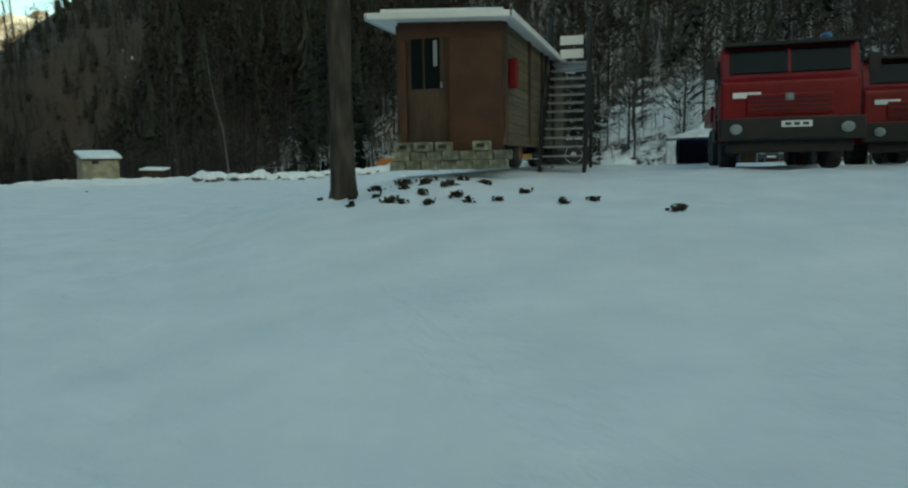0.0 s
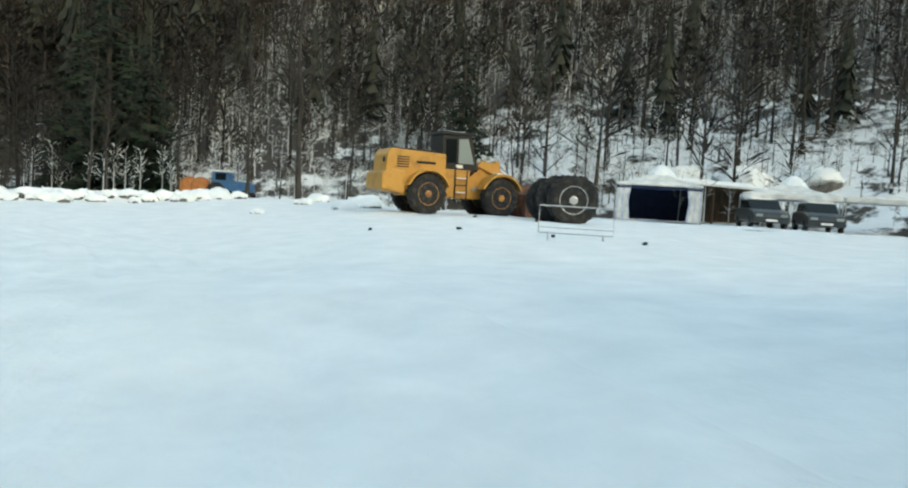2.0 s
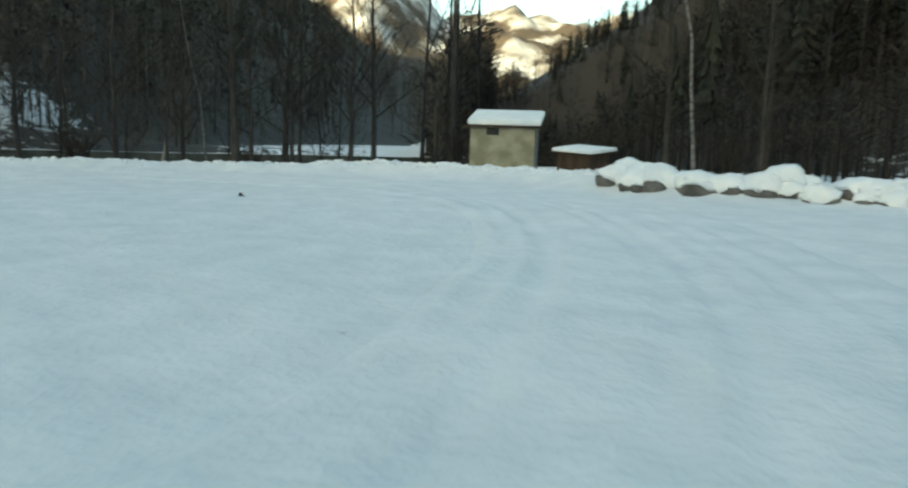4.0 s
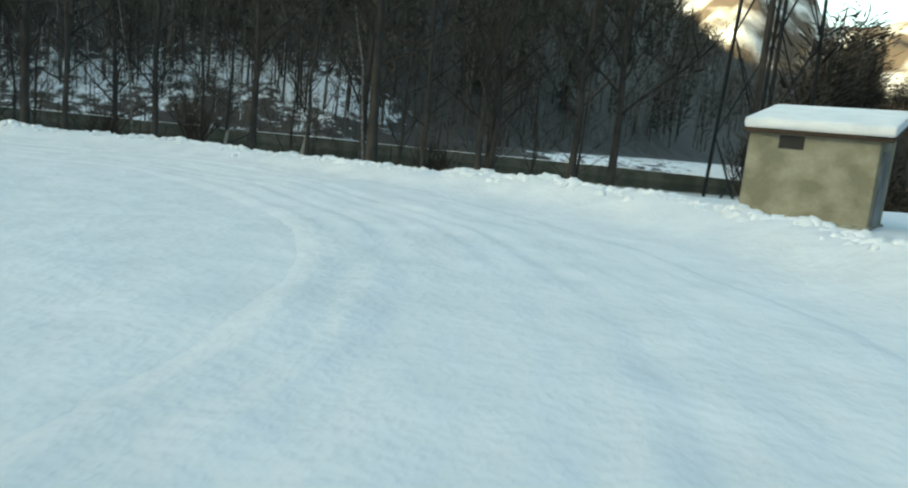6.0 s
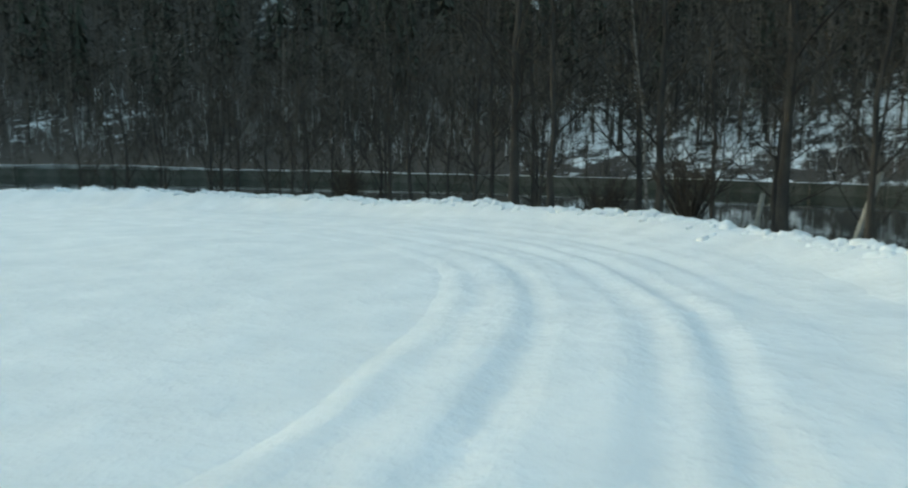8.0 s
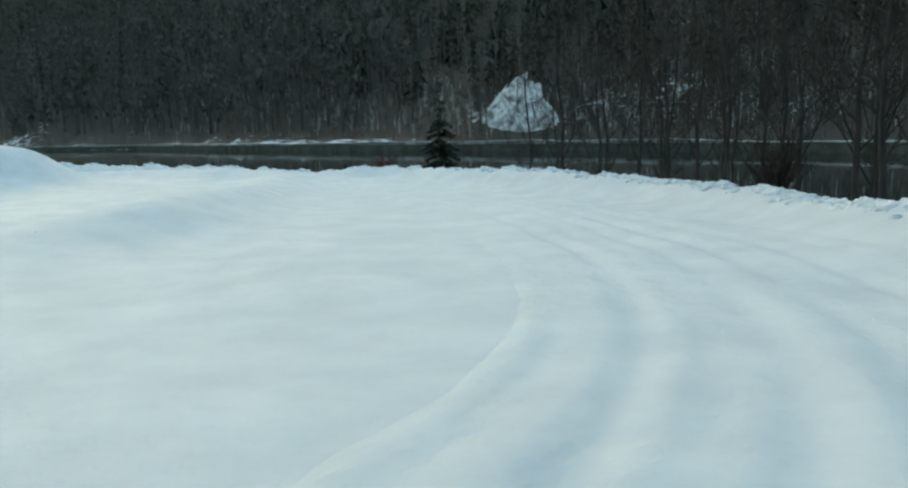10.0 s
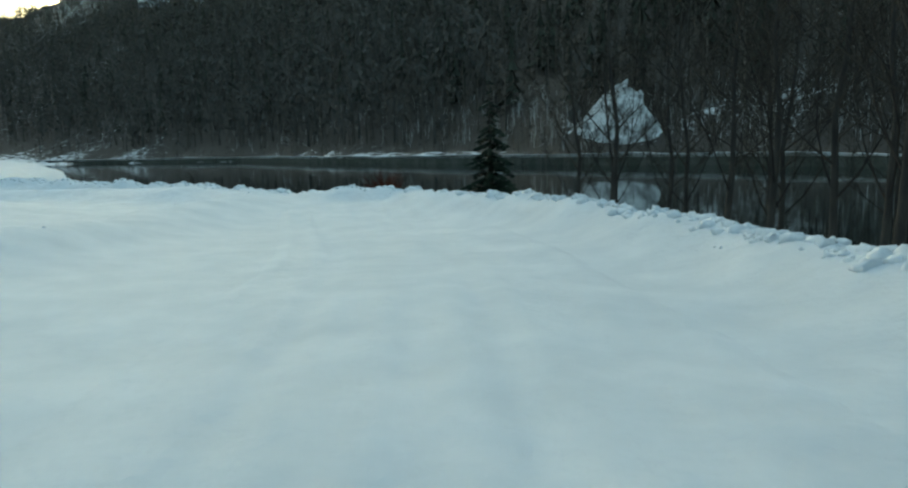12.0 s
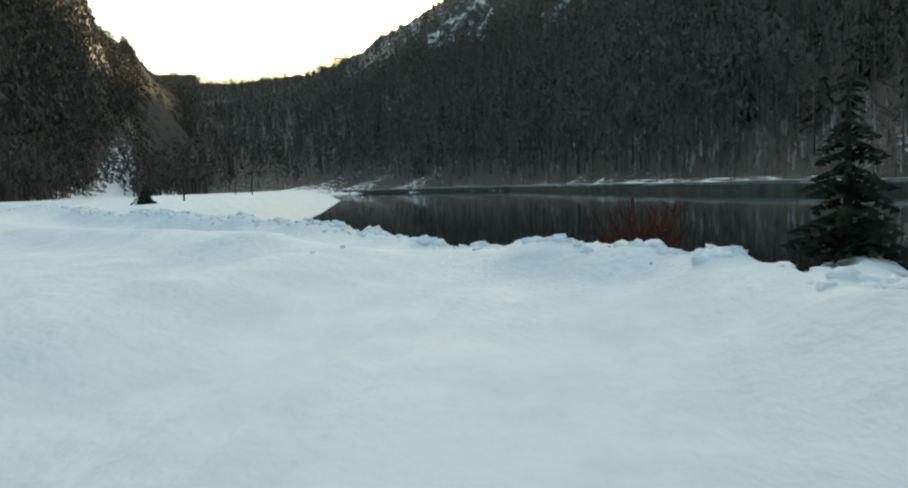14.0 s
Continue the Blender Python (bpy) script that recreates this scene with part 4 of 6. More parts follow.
def cabin():
    wide, size, floor_up, wall = 1.80, 7.2, 0.42, 2.0
    m = pose(3.80, -5.2, 1.21, 0, 0, -8.6)
    ob = thing("site_cabin", m, "weathered brown wooden site cabin on wheels with a snowy overhanging roof", "cabin")
    # chassis and wheels
    bm = bmesh.new()
    for x in (0.35, wide - 0.35):
        box(bm, (0.14, size - 0.3, 0.2), pose(x, size / 2, 0.40), 0.01)
    for y in (0.4, size / 2, size - 0.4):
        box(bm, (wide - 0.2, 0.12, 0.14), pose(wide / 2, y, 0.36), 0.01)
    part("chassis", bm, BLACK, ob)
    for y in (1.6, 5.6):
        for x in (0.16, wide - 0.16):
            w = part("wheel", lathe([(0.12, -0.1), (0.27, -0.11), (0.33, -0.07), (0.33, 0.07), (0.27, 0.11), (0.12, 0.1)], 24, pose(x, y, 0.31, 0, 90, 0)), RUBBER, ob, smooth=False)
            part("rim", lathe([(0.05, -0.125), (0.17, -0.118), (0.17, 0.118), (0.05, 0.125)], 18, pose(x, y, 0.31, 0, 90, 0)), RUST, w)
    # board walls on the long sides
    course = 0.165
    n = int(wall / course)
    def wall_boards(x, side):
        for k in range(n):
            part("siding_board", boxed((0.028, size - 0.02, course - 0.012), (x, size / 2, floor_up + course * (k + 0.5)), 0.004), WOOD, ob)
        part("side_wall", boxed((0.05, size, wall), (x + side * 0.035, size / 2, floor_up + wall / 2), 0.0), DARKWOOD, ob)
        part("bottom_rail", boxed((0.07, size + 0.04, 0.2), (x, size / 2, floor_up + 0.06), 0.01), WOOD, ob)
    wall_boards(0.0, 1)
    wall_boards(wide, -1)
    for y in (0.06, 2.2, 3.65, 5.3, size - 0.06):
        part("corner_post", boxed((0.07, 0.13, wall), (-0.02, y, floor_up + wall / 2), 0.008), DARKWOOD, ob)
        part("corner_post", boxed((0.07, 0.13, wall), (wide + 0.02, y, floor_up + wall / 2), 0.008), DARKWOOD, ob)
    # windows high in the western side
    for y, w, h in ((5.95, 1.15, 0.45), (2.0, 0.95, 0.45)):
        win = part("window", boxed((0.05, w, h), (-0.015, y, floor_up + 1.3), 0.008), GLASS, ob)
        bm = bmesh.new()
        for dy, dz, sy, sz in ((0, h / 2, w + 0.1, 0.06), (0, -h / 2, w + 0.1, 0.06), (w / 2, 0, 0.06, h), (-w / 2, 0, 0.06, h)):
            box(bm, (0.05, sy, sz), pose(-0.028, y + dy, floor_up + 1.3 + dz), 0.005)
        part("window_frame", bm, DARKWOOD, win)
        part("snow_sill", boxed((0.07, w, 0.09), (-0.055, y, floor_up + 1.3 - h / 2 + 0.06), 0.03), CLEAN_SNOW, win)
    # the white board with dark marks
    sign = part("sign_board", boxed((0.025, 1.7, 0.66), (-0.085, 2.95, floor_up + 0.82), 0.004), WHITE, ob, "white sign board with dark marks")
    for y, z, w, h in ((5.14, 1.18, 0.07, 0.3), (5.14, 1.43, 0.07, 0.07), (4.72, 1.27, 0.34, 0.05), (4.72, 1.16, 0.28, 0.04), (4.08, 1.46, 0.42, 0.09), (4.08, 1.26, 0.36, 0.08), (4.08, 1.05, 0.42, 0.09), (3.89, 1.26, 0.09, 0.44)):
        part("sign_mark", boxed((0.008, w, h), (-0.1, y - 1.6, floor_up + z - 0.43), 0.0), INK, sign)
    # front: glazed door and a red-brown panel
    part("front_wall", boxed((wide, 0.06, wall), (wide / 2, 0.03, floor_up + wall / 2), 0.0), DARKWOOD, ob)
    part("front_panel", boxed((0.9, 0.05, wall + 0.28), (wide - 0.46, -0.03, floor_up + wall / 2 - 0.14), 0.012), BROWN, ob, "plain red-brown panel")
    part("front_panel", boxed((0.12, 0.05, wall + 0.28), (0.07, -0.03, floor_up + wall / 2 - 0.14), 0.012), BROWN, ob)
    part("front_panel", boxed((wide, 0.05, 0.3), (wide / 2, -0.04, floor_up + wall - 0.1), 0.012), BROWN, ob)
    door = part("door", boxed((0.64, 0.045, 1.86), (0.49, -0.02, floor_up + 0.96), 0.006), DARKWOOD, ob, "dark wooden door with two tall panes")
    for x, w in ((0.33, 0.2), (0.6, 0.26)):
        part("pane", boxed((w, 0.02, 0.86), (x, -0.05, floor_up + 1.36), 0.004), GLASS, door)
    part("curtain", boxed((0.07, 0.012, 0.42), (0.66, -0.064, floor_up + 1.5), 0.004), PALE_GLASS, door)
    part("door_handle", boxed((0.03, 0.05, 0.1), (0.76, -0.07, floor_up + 0.98), 0.01), STEEL, door)
    part("extinguisher_box", boxed((0.16, 0.14, 0.5), (wide + 0.1, 0.35, floor_up + 1.15), 0.03), RED, ob, "red metal fire box")
    # flat roof, a little higher on its western side, hanging over all round, with white boards under the eaves
    over, right, high, low = 0.42, 0.2, floor_up + wall + 0.06, floor_up + wall - 0.06
    for name, up, thick, wider, material, bevel, label in (("soffit", 0.0, 0.03, 0.0, WHITE, 0.0, "white boards under the eaves"), ("roof", 0.03, 0.07, 0.02, DARKWOOD, 0.006, ""), ("roof_snow", 0.1, 0.1, -0.16, CLEAN_SNOW, 0.03, "white roof snow")):
        a, b = -over - wider, wide + right + wider
        bm = prism([(a, high + up), (b, low + up), (b, low + up + thick), (a, high + up + thick)], size + 0.7 + 2 * wider, bevel=bevel)
        bmesh.ops.translate(bm, verts=bm.verts, vec=(0, size / 2, 0))
        part(name, bm, material, ob, label)
    for x, z in ((-over - 0.035, high), (wide + right + 0.035, low)):
        part("fascia", boxed((0.025, size + 0.72, 0.12), (x, size / 2, z + 0.05), 0.004), WHITE, ob)
    part("fascia", boxed((wide + over + right, 0.025, 0.1), ((wide + right - over) / 2, -0.375, (high + low) / 2 + 0.06), 0.004, (0, math.degrees(math.atan2(high - low, wide + over + right)), 0)), WHITE, ob)


cabin()


def block_wall():
    m = pose(3.72, -5.55, 1.12, 0, 0, -8.6)
    ob = thing("block_wall", m, "low dry stack of pale hollow blocks with snow between", "wall")
    rng = random.Random(4)
    me = None
    for row, n, x0 in ((0, 7, 0.0), (1, 7, 0.06), (2, 5, 0.1)):
        for k in range(n):
            if row == 2 and k == 3:
                continue
            b = part("block", boxed((0.27, 0.2, 0.15), (0, 0, 0), 0.025), BRICK, ob) if me is None else new("block", me)
            me = b.data
            b.parent = ob
            b.matrix_basis = pose(x0 + 0.12 + k * (0.285 if row < 2 else 0.33), rng.uniform(-0.07, 0.07), 0.16 + row * 0.152, 0, 0, rng.uniform(-9, 9))
            if row == 2:
                # thin dark slab on the solid face paints the shade inside a hole
                part("block_hole", boxed((0.13, 0.02, 0.06), (b.matrix_basis.translation.x, b.matrix_basis.translation.y - 0.1, 0.465), 0.006), SOIL, ob)


block_wall()


def big_trunk():
    rng = random.Random(9)
    ob = thing("pine_tree", pose(3.32, -7.18, ground_z(3.32, -7.18) - 0.05), "thick old pine with deeply furrowed grey-brown bark", "tree")
    bm = bmesh.new()
    rings, sides, tall = 46, 40, 13.0
    grid = []
    for i in range(rings):
        h = -0.3 + (tall + 0.3) * (i / (rings - 1)) ** 1.35
        r = 0.172 * (1 - 0.5 * max(h, 0) / tall) + 0.045 * math.exp(-max(h + 0.05, 0) / 0.22)
        ring = []
        for k in range(sides):
            a = 2 * math.pi * k / sides
            furrow = 0.03 * noise.noise((math.cos(a) * 5.5, math.sin(a) * 5.5, h * 0.9)) + 0.02 * noise.noise((math.cos(a) * 13, math.sin(a) * 13, h * 2.2))
            root = 0.05 * math.exp(-max(h, 0) / 0.25) * math.cos(4 * a + 0.6)
            rr = r + furrow + root
            ring.append(bm.verts.new((rr * math.cos(a) + 0.03 * h / 3, rr * math.sin(a), h)))
        grid.append(ring)
    for a, b in zip(grid, grid[1:]):
        for k in range(sides):
            bm.faces.new((a[k], a[(k + 1) % sides], b[(k + 1) % sides], b[k]))
    bm.faces.new(grid[-1])
    part("trunk", bm, BARK, ob, smooth=True)
    crown = bmesh.new()
    for j in range(16):
        h, a = rng.uniform(5.5, 12.8), rng.uniform(0, 6.28)
        way = Vector((math.cos(a), math.sin(a), rng.uniform(-0.1, 0.4)))
        size = rng.uniform(1.2, 2.8)
        base = Vector((0.03 * h / 3, 0, h))
        tube(crown, [base, base + way * size * 0.5, base + way * size + Vector((0, 0, 0.3))], 0.05, 5, 0.01)
        for _ in range(60):
            c = base + way * size * rng.uniform(0.35, 1.05) + Vector([rng.uniform(-0.35, 0.35) for _ in range(3)])
            d = Vector([rng.uniform(-1, 1) for _ in range(3)]).normalized() * 0.22
            s = d.orthogonal().normalized() * 0.05
            crown.faces.new([crown.verts.new(c - s), crown.verts.new(c + s), crown.verts.new(c + d)])
    part("crown", crown, NEEDLE, ob)


big_trunk()


def litter_patch(x, y, wide, seed):
    """Bare earth and dead leaves showing through the snow."""
    rng = random.Random(seed)
    z0 = ground_z(x, y)
    ob = thing("leaf_litter", pose(x, y, z0), "dark clump of dead leaves and earth showing through the snow", "leaves", "bare patches on the mound")
    bm = bmesh.new()
    for _ in range(int(110 * wide)):
        px, py = rng.gauss(0, wide * 0.17), rng.gauss(0, wide * 0.12)
        pz = ground_z(x + px, y + py) - z0 + 0.012
        a, s = rng.uniform(0, 6.28), rng.uniform(0.012, 0.04)
        up = rng.uniform(0.0, 0.07)
        vs = [bm.verts.new((px + s * math.cos(a + d), py + s * math.sin(a + d), pz + (up if k else -0.02))) for k, d in enumerate((0, 1.7, 3.1, 4.6))]
        bm.faces.new(vs)
    part("leaves", bm, SOIL, ob)


for k, (x, y, w) in enumerate([(3.75, -6.9, 0.5), (4.1, -6.6, 0.6), (3.55, -7.5, 0.35), (4.5, -6.9, 0.4), (4.9, -7.3, 0.55), (4.25, -7.3, 0.35), (3.95, -7.7, 0.3), (4.6, -7.7, 0.3), (5.4, -7.0, 0.4), (5.0, -6.5, 0.35), (5.3, -8.3, 0.3), (4.4, -8.1, 0.25), (6.0, -7.6, 0.35),
                               (4.2, -8.0, 0.5), (4.75, -8.15, 0.35), (5.1, -7.9, 0.4), (5.7, -8.2, 0.35), (6.5, -8.5, 0.3), (3.7, -8.1, 0.25), (3.0, -7.3, 0.2), (6.9, -8.0, 0.4), (7.8, -9.0, 0.5), (4.5, -6.6, 0.5), (-21, 22, 0.3),  (-3.4, 29.0, 0.3), (4.6, 24.6, 0.3), (0.6, 19.4, 0.2), (6.1, 22.0, 0.2), (3.2, 20, 0.4), (5.2, 17.4, 0.25), (6.9, 15.6, 0.3)]):
    litter_patch(x, y, w * 0.66, 100 + k)


def stair_tower():
    ob = thing("metal_stair", pose(6.55, -2.85, ground_z(6.55, -2.85) - 0.05, 0, 0, -6), "dark steel outdoor stair with railings and white boards at its top", "stairs")
    rise, going, n, wide = 0.19, 0.175, 13, 0.82
    for k in range(n):
        part("tread", boxed((wide, 0.24, 0.035), (0, going * (k + 0.5), rise * (k + 1)), 0.004), STEEL, ob)
    for s in (-1, 1):
        x = s * (wide / 2 + 0.03)
        part("stringer", bars([(x, 0, 0.05), (x, going * n, rise * n)], radius=0.06, sides=4), BLACK, ob)
        part("handrail", bars([(x, 0.1, 1.0), (x, going * n, rise * n + 1.0)], radius=0.03), BLACK, ob)
        for k in range(0, n + 1, 4):
            part("baluster", bars([(x, going * k, rise * k), (x, going * k, rise * k + 1.0)], radius=0.022), BLACK, ob)
        part("post", bars([(x, going * n + 0.1, 0), (x, going * n + 0.1, rise * n + 1.0)], radius=0.05, sides=4), BLACK, ob)
    part("landing", boxed((wide + 0.1, 1.0, 0.06), (0, going * n + 0.5, rise * n), 0.006), STEEL, ob)
    for z in (rise * n + 0.22, rise * n + 0.52):
        part("white_board", boxed((0.52, 0.03, 0.2), (0.02, going * n + 0.05, z), 0.004), WHITE, ob)


stair_tower()


# ---- wheels ----
def wheel(parent, x, y, z, r, w, rim_mat, turn=90, lugs=0, name="wheel", rimr=0.55):
    """A wheel on a level axle along y, with tyre, rim and hub."""
    m = pose(x, y, z, 90, 0, 0)
    tyre = part(name, lathe([(r * rimr, -w * 0.42), (r * 0.80, -w * 0.5), (r * 0.95, -w * 0.44), (r, -w * 0.3), (r, w * 0.3), (r * 0.95, w * 0.44), (r * 0.80, w * 0.5), (r * rimr, w * 0.42)], 32, m), RUBBER, parent)
    rim = part("rim", lathe([(r * 0.18, -w * 0.40), (r * 0.42, -w * 0.34), (r * (rimr - 0.05), -w * 0.40), (r * (rimr + 0.01), -w * 0.44), (r * (rimr + 0.01), w * 0.44), (r * (rimr - 0.05), w * 0.40), (r * 0.42, w * 0.34), (r * 0.18, w * 0.40)], 28, m), rim_mat, tyre)
    part("hub", lathe([(r * 0.10, -w * 0.50), (r * 0.17, -w * 0.46), (r * 0.19, -w * 0.2), (r * 0.19, w * 0.2), (r * 0.17, w * 0.46), (r * 0.10, w * 0.50)], 16, m), rim_mat, tyre)
    if lugs:
        bm = bmesh.new()
        for k in range(lugs):
            a = 2 * math.pi * k / lugs
            for s in (-1, 1):
                box(bm, (0.09 * r, w * 0.40, 0.05 * r), m @ pose(0, 0, 0, 0, 0, math.degrees(a + s * 0.08)) @ pose(r * 1.0, 0, s * w * 0.22, 90, 0, 90) @ pose(0, 0, 0, 0, 0, s * 30), 0.0)
        part("tread", bm, RUBBER, tyre)
    return tyre


# ---- yellow wheel loader ----
def loader():
    x, y = 4.2, 27.0
    m = pose(x, y, ground_z(x, y) - 0.04, 0, 0, 12) @ Matrix.Diagonal((0.93, 0.97, 0.98, 1))
    ob = thing("wheel_loader", m, "dirty yellow wheel loader with black cab parked on the snow", "loader")
    for wx in (-1.55, 1.62):
        for wy in (-0.98, 0.98):
            wheel(ob, wx, wy, 0.76, 0.76, 0.56, HUB, lugs=22)
    # rear engine body, counterweight, hood
    bm = prism([(-3.15, 0.95), (-3.25, 1.25), (-3.2, 2.15), (-3.05, 2.38), (-0.75, 2.30), (-0.75, 1.0), (-2.0, 0.85)], 1.75, bevel=0.05)
    part("engine_hood", bm, YELLOW, ob)
    part("counterweight", prism([(-3.45, 0.85), (-3.45, 1.45), (-3.05, 1.6), (-2.5, 1.55), (-2.5, 0.72)], 2.25, bevel=0.08), YELLOW, ob)
    part("hood_top", boxed((1.7, 1.3, 0.09), (-2.0, 0, 2.38), 0.02), BLACK, ob, "dark hood top")
    for k in range(5):
        part("hood_louvre", boxed((0.5, 0.02, 0.04), (-2.55, -0.885, 1.72 + 0.09 * k), 0.004), BLACK, ob)
    part("brand_bar", boxed((0.8, 0.012, 0.09), (-1.6, -0.885, 1.92), 0.0), BLACK, ob)
    part("tail_light", boxed((0.05, 0.16, 0.2), (-3.28, -0.7, 1.95), 0.02), BLACK, ob)
    part("exhaust_pipe", bars([(-1.5, 0.35, 2.3), (-1.5, 0.35, 3.0)], radius=0.06, sides=10), BLACK, ob)
    # fenders: arches over the wheels
    for wx in (-1.55, 1.62):
        for wy in (-1.0, 1.0):
            prof = []
            for k in range(9):
                a = math.radians(20 + 140 * k / 8)
                prof.append((wx + 0.93 * math.cos(a), 0.76 + 0.93 * math.sin(a)))
            for k in range(8, -1, -1):
                a = math.radians(20 + 140 * k / 8)
                prof.append((wx + 0.86 * math.cos(a), 0.76 + 0.86 * math.sin(a)))
            bm = prism(prof, 0.66)
            bmesh.ops.translate(bm, verts=bm.verts, vec=(0, wy, 0))
            part("fender", bm, YELLOW, ob)
    # frames and articulation
    part("rear_frame", boxed((2.2, 0.8, 0.6), (-1.4, 0, 0.95), 0.05), YELLOW, ob)
    part("front_frame", prism([(0.2, 0.65), (0.2, 1.3), (0.75, 1.75), (1.2, 2.15), (1.55, 2.15), (2.2, 1.55), (2.3, 0.7)], 0.9, bevel=0.05), YELLOW, ob)
    part("axle", bars([(-1.55, -0.9, 0.76), (-1.55, 0.9, 0.76)], radius=0.16, sides=10), BLACK, ob)
    part("axle", bars([(1.62, -0.9, 0.76), (1.62, 0.9, 0.76)], radius=0.16, sides=10), BLACK, ob)
    part("step_side", prism([(-0.85, 0.7), (-0.85, 1.75), (0.35, 1.75), (0.2, 0.7)], 1.7, bevel=0.03), YELLOW, ob)
    for k in range(4):
        part("step", boxed((0.42, 0.16, 0.04), (-0.1, -0.93, 0.62 + 0.27 * k), 0.006), WHITE if k % 2 else BLACK, ob)
    for sx in (-0.36, 0.16):
        part("ladder_rail", bars([(sx, -0.95, 0.55), (sx, -0.95, 1.85)], radius=0.025), BLACK, ob)
    # cab
    cab = part("cab", prism([(-0.8, 1.72), (-0.88, 3.04), (0.38, 3.08), (0.72, 1.95), (0.72, 1.72)], 1.35, bevel=0.03), BLACK, ob, "black operator cab")
    part("cab_roof", boxed((1.5, 1.5, 0.12), (-0.22, 0, 3.13), 0.04), BLACK, cab)
    part("roof_snow", boxed((0.9, 1.1, 0.04), (-0.3, 0, 3.2), 0.018), CLEAN_SNOW, cab)
    for wy in (-0.69, 0.69):
        bm = prism([(-0.68, 2.0), (-0.74, 2.9), (-0.26, 2.92), (-0.24, 2.0)], 0.02)
        bmesh.ops.translate(bm, verts=bm.verts, vec=(0, wy, 0))
        part("side_window", bm, GLASS, cab)
        bm = prism([(-0.14, 2.0), (-0.16, 2.92), (0.24, 2.95), (0.54, 2.0)], 0.02)
        bmesh.ops.translate(bm, verts=bm.verts, vec=(0, wy, 0))
        part("door_window", bm, PALE_GLASS, cab)
        part("door_decal", boxed((0.28, 0.012, 0.12), (-0.1, wy * 1.03, 1.88), 0.0), WHITE, cab)
    for sx in (0.8,):
        part("mirror_arm", bars([(0.5, -0.7, 2.7), (sx, -0.95, 2.72)], radius=0.02), BLACK, cab)
    part("mirror", boxed((0.06, 0.16, 0.34), (0.8, -0.97, 2.6), 0.02), BLACK, cab)
    # lift arms, cylinders, lowered bucket
    for wy in (-0.48, 0.48):
        arm = part("lift_arm", prism([(0.75, 1.95), (1.0, 2.2), (2.0, 1.75), (2.75, 0.8), (2.95, 0.45), (2.65, 0.4), (2.2, 1.15), (1.3, 1.75)], 0.16, bevel=0.02), YELLOW, ob)
        for v in arm.data.vertices:
            v.co.y += wy
        part("lift_cylinder", bars([(0.6, wy * 0.9, 1.0), (1.9, wy * 0.9, 1.5)], radius=0.07, sides=10), STEEL, ob)
    part("bell_crank", prism([(1.5, 1.4), (1.8, 2.25), (2.0, 2.2), (2.1, 1.2)], 0.2, bevel=0.02), YELLOW, ob)
    bucket = part("bucket", prism([(2.7, 0.12), (3.75, 0.02), (3.75, 0.07), (2.95, 0.22), (2.85, 0.9), (3.1, 1.3), (3.0, 1.35), (2.68, 0.95)], 2.6, bevel=0.01), RUST, ob, "worn steel bucket lowered to the snow")
    for wy in (-1.28, 1.28):
        bm = prism([(2.7, 0.1), (3.7, 0.05), (3.1, 1.3), (2.7, 0.95)], 0.05)
        bmesh.ops.translate(bm, verts=bm.verts, vec=(0, wy, 0))
        part("bucket_cheek", bm, RUST, bucket)
    for wy in (-0.6, 0.6):
        part("work_light", boxed((0.1, 0.16, 0.14), (1.35, wy, 2.25), 0.02), WHITE, ob)
    part("fender_snow", boxed((0.5, 0.4, 0.06), (1.6, -1.0, 1.69), 0.025), CLEAN_SNOW, ob)


loader()


def tyre_row():
    ob = thing("tyre_row", pose(7.55, 22.8, ground_z(7.55, 22.8) - 0.06, 0, 0, -10), "row of huge worn machine tyres with rusty rims standing in snow", "tyres")
    for k, r in ((0, 0.84), (1, 0.84), (2, 0.8)):
        t = wheel(ob, -0.3 * k, 0.74 * k, r, r, 0.62, GALV, lugs=24, name="tyre", rimr=0.56)
        part("tyre_snow", boxed((0.6, 0.45, 0.05), (-0.3 * k, 0.74 * k, 2 * r), 0.02), CLEAN_SNOW, t)


tyre_row()


def barrier():
    x, y = 5.5, 16.6
    ob = thing("crowd_barrier", pose(x, y, ground_z(x, y) - 0.03, 0, 0, -16) @ Matrix.Diagonal((0.8, 0.8, 0.8, 1)), "thin galvanised tube crowd barrier standing in snow", "barrier")
    part("frame", bars([(-1.15, 0, 0.25), (-1.15, 0, 1.1), (1.15, 0, 1.1), (1.15, 0, 0.25), (-1.15, 0, 0.25)], radius=0.022), GALV, ob)
    part("mid_rail", bars([(-1.15, 0, 0.42), (1.15, 0, 0.42)], radius=0.015), GALV, ob)
    for s in (-0.85, 0.85):
        part("foot", bars([(s, -0.28, 0.02), (s, 0, 0.26), (s, 0.28, 0.02)], radius=0.02), GALV, ob)


barrier()


